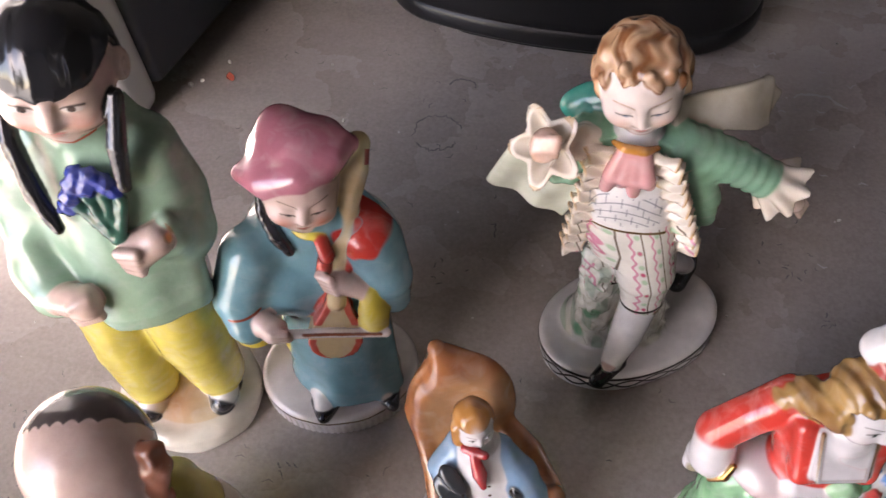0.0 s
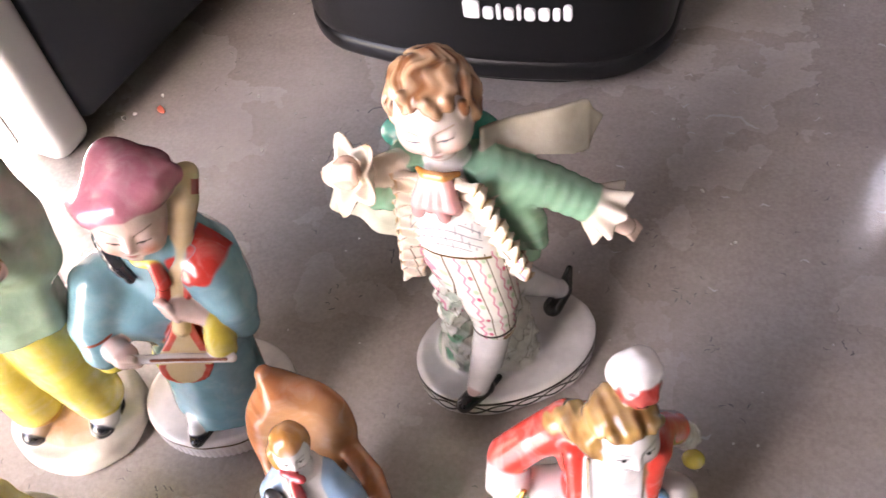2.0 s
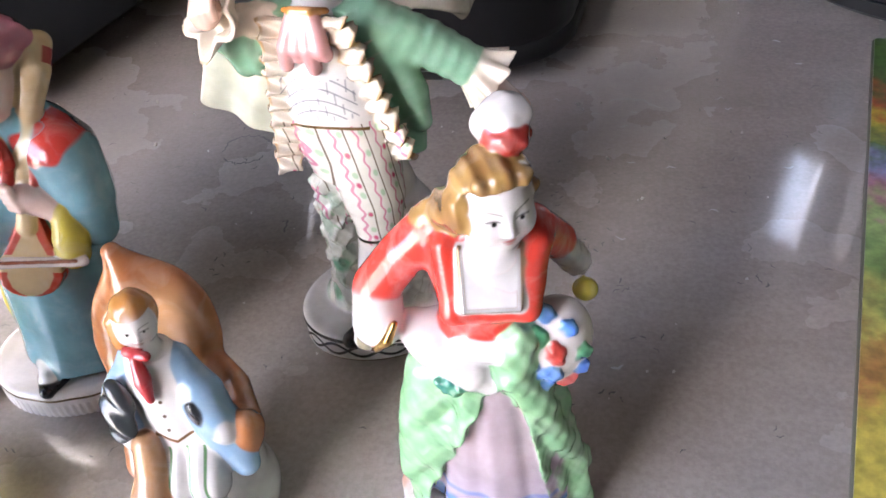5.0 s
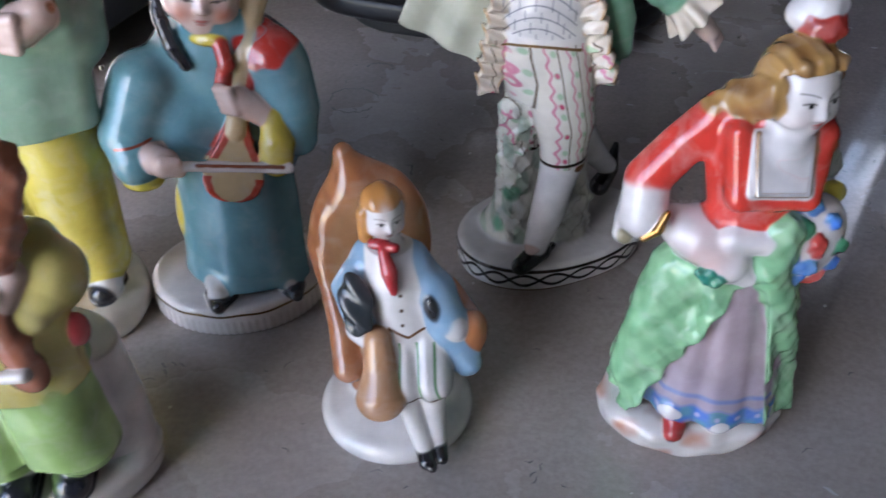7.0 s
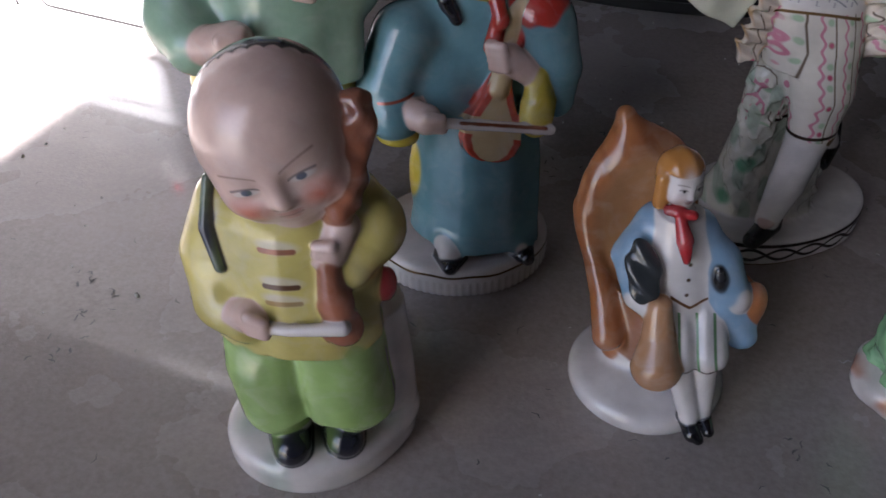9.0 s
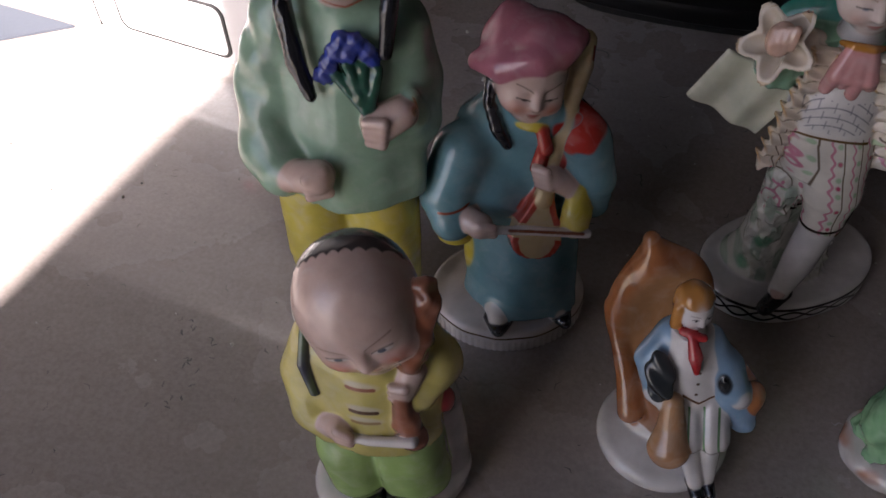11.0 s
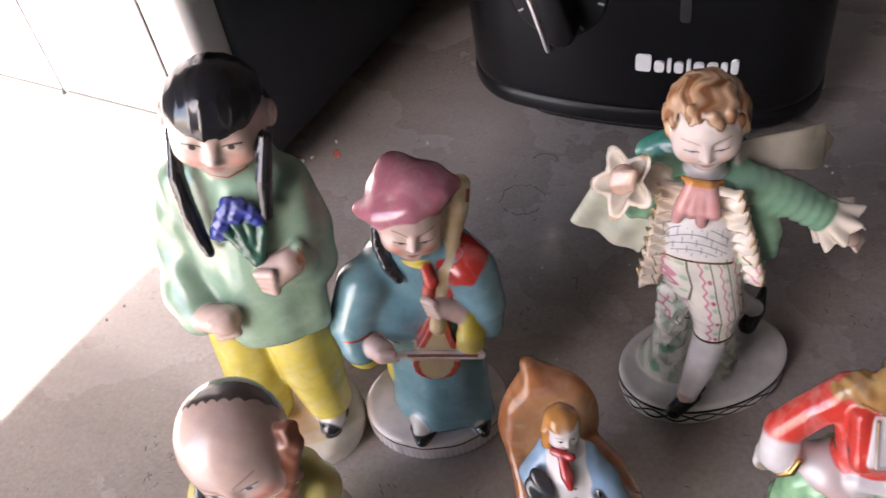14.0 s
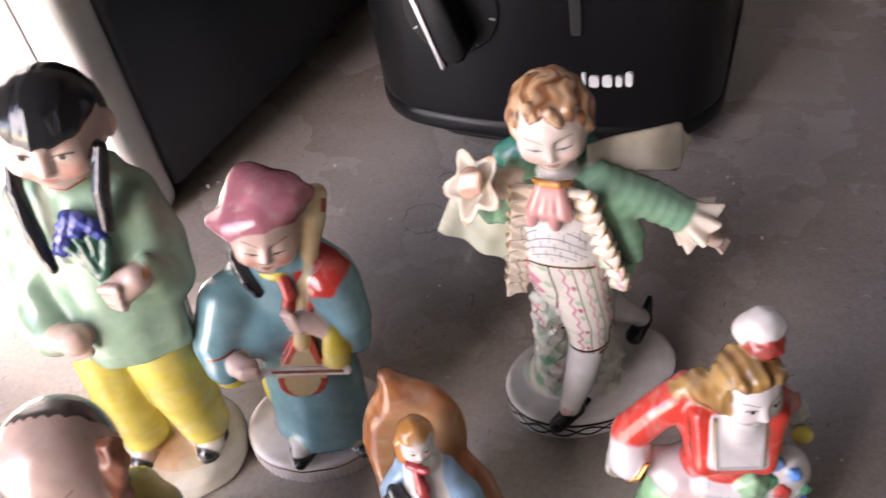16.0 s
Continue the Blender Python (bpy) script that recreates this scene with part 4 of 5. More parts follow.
    def paint(p, out):
        x, y, z = p.T
        q = ((p[:, :2] - arr(o)) @ turn_matrix((0, 0, 18))[:2, :2])
        rim = np.sqrt((q[:, 0] / 27.5) ** 2 + (q[:, 1] / 22.5) ** 2)
        blend(out, soft(np.abs(z - 8.6 - 0.25 * np.sin(x * 0.5)) - 0.4) * (rim > 0.93), "a9823e", 0.8)
        blend(out, 0.35 * (rim > 0.9) * (z < 6) * (np.cos(np.arctan2(y - 292, x + 18) * 64) > 0.2), "c9bdb6")
        blend(out, soft(stroke(x, z, (-36, 64.5), (-28, 65.5), 0.35)) * (y < 279), "a3482d", 0.3)
        blend(out, soft(oval(x, z, 1.5, 87, 8.0, 4.6) + 0.5 * np.sin(0.9 * x + 0.6 * z), 0.4) * (y < 306) * (out[:, 2] > out[:, 0]), "bf3328")
        blend(out, soft(np.abs((p - arr((-3, 309, 104.5))) @ rgt) * -1 + 2.5, 0.3) * (np.linalg.norm(p - arr((-3, 308, 104)), axis=1) < 5), "a8443a")
    g.paint(paint)
    g.fire("musician_figurine", o, 0.6, "porcelain musician figurine in blue robe and pink cap")


def build_boy():
    g = Clay()
    o = (77, 333)
    white = "ece6e2"
    g.plinth(o, 33, 23.5, 10.5, white, rot=33, rnd=2.2, bumps=lambda p: wave(p, 0.12, 1.0))
    # stump
    stump = lambda p: wave(p, 0.75, 1.3) + wave(p, 1.6, 0.5)

    def moss(p):
        m = np.clip(1.6 * (np.sin(p[:, 0] * 0.7 + 1) * np.sin(p[:, 2] * 0.3 + 0.2 * p[:, 0]) - 0.1), 0, 0.5)[:, None]
        return arr(ink("dcd8c8")) * (1 - m) + arr(ink("7fa588")) * m
    g.loft([(9, 67, 330, 14, 13), (20, 67, 330, 9.5, 9), (38, 68, 330, 7.5, 7.5), (52, 69, 331, 8.5, 8.5), (66, 70, 331, 8, 8)], moss, k=2)
    g.path([(66, 325, 12), (65, 324, 30), (66, 323, 58)], [7, 5.5, 6], moss, k=2, bumps=stump)
    g.path([(80, 330, 11), (82, 331, 22), (79, 331, 44)], [9, 7, 6], "ddd8cb", k=3, bumps=stump)
    # front leg
    g.path([(80, 318.5, 45), (77, 314, 28), (74, 310, 17)], [6.2, 5.4, 3.6], white, k=1.0)
    g.path([(75.5, 311.5, 14.5), (70.5, 303.8, 13.2)], [3.6, 2.9], "1e1e22", k=0.5)
    g.path([(76.5, 313, 13), (79, 317, 12.4)], [2.2, 1.2], "1e1e22", k=0.5)
    g.ball((73.4, 307.4, 18), (2.4, 2.4, 1.4), "d8b9ae", k=0.6)
    # breeches
    cloth = "e7dfd2"
    g.path([(80, 318.5, 46.5), (79.5, 319.5, 58), (76, 323.5, 76)], [6.6, 9.0, 10.5], cloth, k=2.5)
    g.path([(79, 334, 52), (74, 328, 72)], [7.5, 9.5], cloth, k=2.5)
    g.loft([(64, 74, 323.5, 12.5, 10), (72, 73.5, 323, 13.5, 11), (84, 72, 323.5, 12.5, 10)], cloth, k=2)
    # back leg, its shoe lifted behind
    g.path([(80, 335, 48), (87, 343, 34), (93, 350, 23)], [7, 4.6, 3.2], white, k=1.2)
    g.path([(91.5, 345.5, 17.5), (94.5, 351, 21), (95.5, 356, 27.5)], [3.4, 2.8, 1.2], "1e1e22", k=0.6)
    # waistcoat
    g.loft([(81, 72, 323.5, 13, 10), (92, 71.5, 323, 13, 10), (102, 71.5, 323.5, 11, 8.8), (110, 71.5, 324.5, 6.5, 6.5), (118, 71.5, 325, 5.5, 5.5)], white, k=1.5)
    # coat: back, tails and sleeves
    green = "86b795"
    front = lambda p: 321.5 - p[..., 1] - 0.5 * np.maximum(np.abs(p[..., 0] - 72) - 4, 0)
    g.loft([(66, 76, 332, 15, 8.5), (76, 75.5, 331.5, 17, 9.5), (92, 74, 329, 17.5, 10.5), (104, 72.5, 326.5, 17.5, 11.5), (112, 71.5, 326, 12.5, 10)], green, (3, 0.9, 0.5), k=1.5, keep=front)
    g.path([(86, 326, 102), (92, 327.5, 86), (93.5, 328, 77)], [5, 4.5, 2.8], green, k=2.5)
    g.path([(59, 324, 105), (53, 320.5, 101), (51, 317, 106)], [7.5, 7.0, 5.6], green, k=2, bumps=lambda p: 0.35 * np.sin(1.2 * p[..., 0]))
    g.path([(84, 326, 106), (97, 330, 99), (108, 333, 90.5)], [6.8, 6.2, 5.6], green, k=2, bumps=lambda p: 0.14 * np.sin(1.3 * (p[..., 0] - 0.6 * p[..., 2]) + np.sin(0.5 * p[..., 1])))
    g.slab((45.5, 325, 86), (13, 1.0, 11.5), "d7d6bd", rot=(4, 24, -5), rnd=0.9, k=1.0, bend=lambda q: q + arr((0, 1, 0)) * (1.0 * np.sin(q[..., 0:1] * 0.45)))
    g.ball((66, 335, 110), (17, 6.5, 8), "2f8f7c", rot=(0, -6, 6), k=2)
    # scarf blown to the side
    silk = "c6bca8"
    flare = lambda q: np.stack([q[..., 0], q[..., 1] + 1.8 * np.sin(q[..., 0] * 0.2 + 0.4) + 0.02 * q[..., 2] ** 2, q[..., 2] / np.interp(q[..., 0], [-17, -6, 10, 17], [0.42, 0.7, 1.0, 0.92])], -1)
    g.slab((92, 338, 110.5), (16, 1.0, 7), silk, rot=(-30, 16, 38), rnd=0.8, k=1.8, bend=flare)
    g.slab((102.5, 347, 105), (4.5, 0.9, 6.0), silk, rot=(-26, 48, 30), rnd=0.8, k=3.5)
    # cuffs and little fists
    lace = "e2d2bd"
    g.frill((51.5, 314.5, 112.0), (-0.42, -0.66, 0.5), 5.0, 3.4, 8.8, lace, 5, 2.4, ph=0.6)
    g.path([(58, 319.5, 110), (52.5, 315.8, 111)], [4.6, 3.8], lace, k=1.5, bumps=lambda p: wave(p, 0.9, 0.5))
    g.ball((49.6, 309.6, 117), (3.9, 3.2, 4.9), "e8bca6", rot=(-20, 10, 0), k=1.0)
    for i in range(4):
        g.path([(47.8 + 1.7 * i, 309.0 - 0.3 * i, 119.8 + 0.5 * i), (47.4 + 1.7 * i, 307.2, 117.0 + 0.5 * i), (47.8 + 1.6 * i, 307.6, 114.2 + 0.6 * i)], [1.3, 1.3, 1.0], "e8bca6", k=0.35)
    g.frill((107, 332.7, 91.5), (0.75, 0.15, -0.65), 7.5, 4.5, 8.0, lace, 8, 1.5, ph=0.3)
    g.path([(111, 333.5, 87), (117, 335, 80.5)], [3.4, 2.8], SKIN, k=0.8)
    for i in range(4):
        g.path([(116.5 + 0.8 * i, 334 + i, 81 - 0.3 * i), (119.4 + 0.5 * i, 334.4 + i, 75.6 + 0.7 * i)], [1.2, 0.8], SKIN, k=0.4)
    # lace edges of the coat
    g.ruffle((63, 315.5, 112), (57, 317.5, 66), (-1, -0.35, 0), 3.6, lace, 1.7, 5.2, 0.75)
    g.ruffle((79.5, 315, 113), (90.5, 320.5, 69), (1, -0.3, 0.2), 3.6, lace, 1.7, 5.2, 0.75)
    # cravat
    rose = "d99a98"
    for dx, dz, w in ((-5.6, 0, 1.9), (-1.8, 2.0, 1.6), (1.6, -1.0, 1.8), (5.2, 3, 2.0)):
        g.path([(71.5 + dx * 0.5, 314.6, 112.5), (71.2 + dx * 0.8, 312.8, 106), (71 + dx, 313.4, 101 + dz)], [2.0, 2.6, w], rose, k=0.5)
    g.path([(66, 317, 113.8), (69, 314.6, 114.7), (74, 314.4, 114.7), (77, 317, 113.8)], [0.8, 1.2, 1.2, 0.8], "c7832c", k=0.6, gilt=0.15)
    # head
    c = (70.3, 324.6, 129.9)
    r, u, f = axes = frame_of(9, 12, -5)
    cc = arr(c)
    head_form(g, c, axes, 10.5, 11.4, 13.0, "ecd9cf", nose=0.8)
    # swept curls: long soft locks that meet along a parting
    flow = lambda p: 0.95 * ((p - cc) @ r) + 1.9 * np.sin(0.42 * ((p - cc) @ u) + 0.3 * ((p - cc) @ f)) + 1.2 * np.sin(0.7 * ((p - cc) @ f) + 1.3) + 0.8 * np.sin(0.9 * ((p - cc) @ u) + 0.5 * p[..., 0])
    curls = lambda p: 0.36 * np.sin(flow(p)) + 0.2 * np.sin(1.9 * flow(p) + 0.7 * np.sin(0.5 * p[..., 2])) + wave(p, 0.6, 0.7)

    def locks(p):
        m = np.clip(0.5 + 0.35 * np.sin(flow(p) + 0.5) + 0.2 * np.sin(2.7 * flow(p)) + wave(p, 0.7, 0.6), 0, 1)[:, None]
        return arr(ink("d2a67e")) * (1 - m) + arr(ink("8a5630")) * m
    g.ball(cc + 1.0 * u - 0.8 * f, (12.0, 12.6, 13.4), locks, axes=axes, k=0.8, bumps=curls,
           keep=lambda p: np.minimum(9.6 + 1.2 * np.sin(0.8 * ((p - cc) @ r) + 1) + 0.5 * np.sin(1.7 * ((p - cc) @ r)) - (p - cc) @ u - 0.035 * ((p - cc) @ r) ** 2,
                                     np.maximum((p - cc) @ f - 3.0, -5.5 + 0.8 * np.sin(0.7 * ((p - cc) @ f)) - (p - cc) @ u)))
    for a, b, e, rad in ((-4, 11.2, 6.2, 1.8), (1.8, 9.6, 8.0, 1.8), (3.6, 7.8, 8.8, 1.4), (6.4, 8.2, 6.4, 1.7), (9.0, 4.0, 4.6, 1.7), (-8.4, 5.6, 5.0, 1.8), (-9.8, -1.0, 2.6, 1.9), (9.8, -1.0, 2.6, 1.8)):
        g.ball(cc + a * r + b * u + e * f, (rad * 0.9, rad * 0.8, rad * 1.5), locks, axes=axes, k=1.2)
    face_paint(g, cc - 0.6 * u, axes, 10.5, 13.0, brow="a57c5a", eye="5f6f88", lip="c8544a", cheek="e8b09a", cheeks=0.6, lids=1.0, line="3f3a40", slant=0.02)

    def paint(p, out):
        x, y, z = p.T
        # scalloped chain round the base
        q = ((p[:, :2] - arr(o)) @ turn_matrix((0, 0, 33))[:2, :2])
        rim = np.sqrt((q[:, 0] / 33) ** 2 + (q[:, 1] / 23.5) ** 2)
        side = (rim > 0.9) * (z < 9.4)
        run = np.arctan2(q[:, 1] / 23.5, q[:, 0] / 33) * 28
        chain = np.abs(np.abs(z - 5.2) - np.abs(2.0 * np.cos(run * 0.36))) - 0.6
        blend(out, side * soft(chain), "2b2724")
        blend(out, side * soft(np.abs(z - 8.6) - 0.6), "3a2f26", 0.3)
        blend(out, side * soft(np.abs(z - 1.2) - 0.45), "b58a4a", 0.7)
        # stripes and sprigs on the breeches
        legs = (z > 45) & (z < 83) & (y < 330) & (x > 58) & (x < 92) & (out[:, 0] > 0.47) & (out[:, 3] < 0.2)
        u_ = x + 0.12 * (z - 60) + 1.2 * (y - 315)
        u2 = u_ + 0.5 * np.sin(z * 1.4)
        blend(out, legs * soft(np.abs((u_ + 1.5) % 7.5 - 3.75) - 0.28), "6b5a4c")
        blend(out, legs * soft(np.abs((u2 + 5.2) % 7.5 - 3.75) - 0.42), "cf8296")
        blend(out, legs * 0.7 * soft(np.hypot((u_ + 3) % 7.5 - 3.75, z % 6 - 3) - 1.0, 0.3), "8fb98c")
        blend(out, legs * soft(np.hypot((u_ + 3) % 15 - 3.75, z % 9 - 3) - 0.8, 0.3), "c2476a")
        blend(out, soft(np.abs(z - 46.2 - 0.1 * (x - 80)) - 0.5) * (y < 328) * (x > 70) * (x < 90), "4a3626", 0.5)
        blend(out, soft(np.hypot(x - 85.5, z - 44.5) - 1.3) * (y < 322), "c8954a", 0.8)
        blend(out, soft(np.abs(z - 83 + 0.05 * (x - 72) ** 2 * 0.3) - 0.4) * (y < 321) * (np.abs(x - 72) < 11), "b58a4a", 0.7)
        # checks on the waistcoat
        vest = (z > 85) & (z < 96.5) & (y < 321) & (np.abs(x - 71) < 10) & (out[:, 0] > 0.5) & (out[:, 3] < 0.2)
        blend(out, vest * 0.8 * soft(np.abs((z + 0.06 * (x - 71) ** 2) % 3.2 - 1.6) - 0.22), "6a6a78")
        blend(out, vest * 0.6 * soft(np.abs((x + 1.6 * np.floor(z / 3.2)) % 4.4 - 2.2) - 0.2), "6a6a78")
        # gilded lace
        lacey = ((np.linalg.norm(p - arr((48.5, 310.5, 114.5)), axis=1) > 10.2) & (x < 56) & (y < 318) & (z > 94)) & (out[:, 0] > 0.47)
        blend(out, 0.45 * lacey, "c8954a", 0.4)
        blend(out, soft(np.hypot(x - 65, z - 30) - 3, 0.8) * (y < 326) * 0.8, "4f9a72")
        blend(out, soft(np.hypot(x - 61, z - 16) - 2, 0.8) * (y < 326) * 0.8, "4f9a72")
    g.paint(paint)
    g.fire("boy_figurine", o, 0.52, "porcelain boy figurine running in green coat with lace cuffs")


def build_sitter():
    g = Clay()
    o = (43.5, 251.5)
    white = "ebe6e3"
    g.path([(42.8, 241, 38), (43.8, 238, 31), (44.6, 234.5, 25)], [3.2, 4.2, 6.4], "c08f66", k=1.0)
    g.ball((45.6, 231.5, 12.0), (10, 10, 9.4), "c08f66", k=0.8, cut=True)
    g.plinth(o, 20.8, 20.5, 7.5, white, rnd=3.4)
    g.ball((44, 252, 5), (17, 17, 6), white, k=3)
    # shell-backed chair
    brown, tan = "ad6c3e", "c29068"
    g.ball((34, 269.5, 46.5), (16.2, 6.2, 21.5), brown, rot=(-12, 0, 20), k=1.0, bumps=lambda p: wave(p, 0.5, 0.12))
    g.path([(31, 272.5, 59), (27.6, 272.5, 70.5)], [6.5, 2.6], brown, k=5)
    g.ball((37, 260, 47.5), (14.2, 7.0, 18.8), tan, rot=(-12, 0, 20), k=2.0, cut=True)
    g.path([(20.5, 266, 46), (24.5, 260, 36), (29, 253.5, 28), (32, 247, 19.5)], [2.2, 2.6, 3.4, 4.0], brown, k=3)
    g.path([(36, 266, 30), (35, 259, 18), (36, 252, 13)], [9, 6, 4.5], brown, k=4)
    g.path([(44, 272, 38), (56, 264, 36), (64.5, 253, 35.5)], [3.4, 3.6, 3.4], brown, k=1.5)
    g.ball((65, 251, 35.5), (3.6, 4.2, 6.2), brown, k=1.0)
    def seat(p):
        m = (soft(p[:, 0] - 46, 0.5) * soft(15 - p[:, 2] - 0.4 * (p[:, 0] - 34), 0.5))[:, None]
        return arr(ink(white)) * (1 - m) + arr(ink("8f5a34")) * m
    g.loft([(6, 46, 256, 15, 13), (20, 46, 257, 14, 12), (30, 46, 258, 14, 11)], seat, k=3)
    # body
    blue = "86a8c4"
    g.loft([(28, 48.5, 249.5, 8.5, 8), (38, 47, 250.5, 8.2, 7.5), (50, 45.2, 252.5, 8.2, 7), (58, 43.5, 254, 5.4, 5.2)], white, k=1.5)
    g.path([(38.5, 255, 53.5), (34.5, 250, 46), (37.5, 245.5, 38.5)], [4.6, 5.0, 4.2], blue, k=2, bumps=lambda p: wave(p, 0.6, 0.3))
    g.path([(49, 255, 53.5), (54.5, 252, 46.5), (59.5, 249, 40)], [4.2, 4.4, 3.8], blue, k=2, bumps=lambda p: wave(p, 0.6, 0.3))
    g.path([(55, 252, 46), (58.5, 249.5, 35), (65, 246.5, 28.5)], [5.2, 4.8, 2.8], blue, k=3)
    g.path([(56, 251, 30), (63.5, 247.5, 27)], [4.2, 3.2], blue, k=2)
    g.ball((61, 247.5, 39.0), (2.8, 2.8, 3.6), white, k=0.8)
    g.ball((55.6, 246.9, 45), (1.6, 1.5, 3.8), "26282c", rot=(0, -14, 0), k=0.4)
    # hat held under the arm, and the horn-shaped muff
    g.ball((37.6, 243.0, 46.8), (4.2, 2.0, 8.0), "33383b", rot=(-32, -10, 12), k=0.6, bumps=lambda p: 0.4 * np.sin(1.1 * p[..., 2] + 0.8 * p[..., 0]))
    g.path([(37.5, 243.5, 38), (42.5, 241.5, 36.5)], [3.2, 3.2], white, k=1)
    # legs
    for kx, ky, fx, fy in ((47.5, 239.5, 55, 234), (54.2, 241, 58, 236.5)):
        g.path([(kx - 1, 249, 33), (kx + 2, ky, 26)], [5.6, 5.3], white, k=1.2, bumps=lambda p: 0.25 * np.sin(1.4 * p[..., 0] + 0.3 * p[..., 2]))
        g.path([(kx + 2, ky - 0.5, 24), (fx, fy, 10)], [3.4, 2.6], white, k=0.8)
    g.path([(54.4, 235, 8.2), (56.6, 230.8, 6.6), (58.2, 229.6, 6.2)], [2.2, 2.2, 1.4], "1f1f23", k=0.4)
    g.path([(58.8, 236, 8.4), (60.4, 232, 7.2)], [2.0, 1.5], "1f1f23", k=0.4)
    # head
    c = (42.2, 255.2, 66.6)
    r, u, f = axes = frame_of(32, 2, 3)
    cc = arr(c)
    g.path([(43, 254.5, 61), (44, 253.5, 56)], [3.0, 4], white, k=1)
    head_form(g, c, axes, 5.0, 5.6, 6.4, "ece4e2", k=0.8)
    ginger = "c08239"
    g.ball(cc - 0.7 * f + 0.8 * u, (5.7, 5.9, 6.6), ginger, axes=axes, k=0.5, bumps=lambda p: 0.12 * np.sin(1.4 * ((p - cc) @ r) + 0.4 * p[..., 2]), keep=lambda p: np.minimum(3.6 - (p - cc) @ u + 0.12 * ((p - cc) @ r), (p - cc) @ f - 1.4))
    g.path([cc - 4.8 * r + 0.5 * f + u, cc - 4.6 * r + 1.0 * f - 5.6 * u], [1.8, 1.8], ginger, k=0.8)
    g.path([(40.8, 250, 60.6), (46.4, 249.2, 60.8)], [1.25, 1.25], "b3262c", k=0.5)
    g.path([(43.6, 248.6, 60), (45.6, 246.0, 55.6), (46.8, 244.6, 51)], [1.3, 2.1, 1.0], "b3262c", k=0.5)
    face_paint(g, cc, axes, 5.0, 6.4, cheeks=0.15, lip="7a3a34")

    def paint(p, out):
        x, y, z = p.T
        legs = (z > 23) & (z < 36) & (y < 250) & (x > 46) & (x < 62) & (out[:, 0] > 0.47)
        blend(out, legs * soft(np.abs((x + 0.25 * z) % 4.2 - 2.1) - 0.35), "5f8a5c")
        blend(out, soft(np.abs(z - 23.6) - 0.35) * (y < 245) * (x > 47) * (x < 62) * (out[:, 0] > 0.47), "8a5a3a", 0.4)
        blend(out, soft(np.abs(z - 37.5 - 0.5 * np.abs(x - 50)) - 0.4) * (y < 247) * (x > 45) * (x < 56) * (out[:, 0] > 0.47), "b5793a", 0.7)
        for k in range(3):
            blend(out, soft(np.hypot(x - 48.0 - 0.3 * k, z - 49 + 4 * k) - 0.5) * (y < 250), "5f4a3a")
        # streaks along the chair
        chair = (out[:, 0] > out[:, 2] * 2.0) & (y > 256)
        blend(out, 0.35 * chair * np.clip(np.sin(z * 0.5 + x * 0.9 + 1.5 * np.sin(z * 0.2)), 0, 1), "7d4524")
        inner = np.clip(3.5 - 3.5 * np.sqrt(((x - 35.5) / 13) ** 2 + ((z - 47) / 19) ** 2), 0, 1)
        blend(out, 0.7 * chair * inner * (y < 282), "c09468")
    g.paint(paint)
    g.fire("gentleman_figurine", o, 0.46, "small porcelain gentleman figurine seated in a brown armchair")


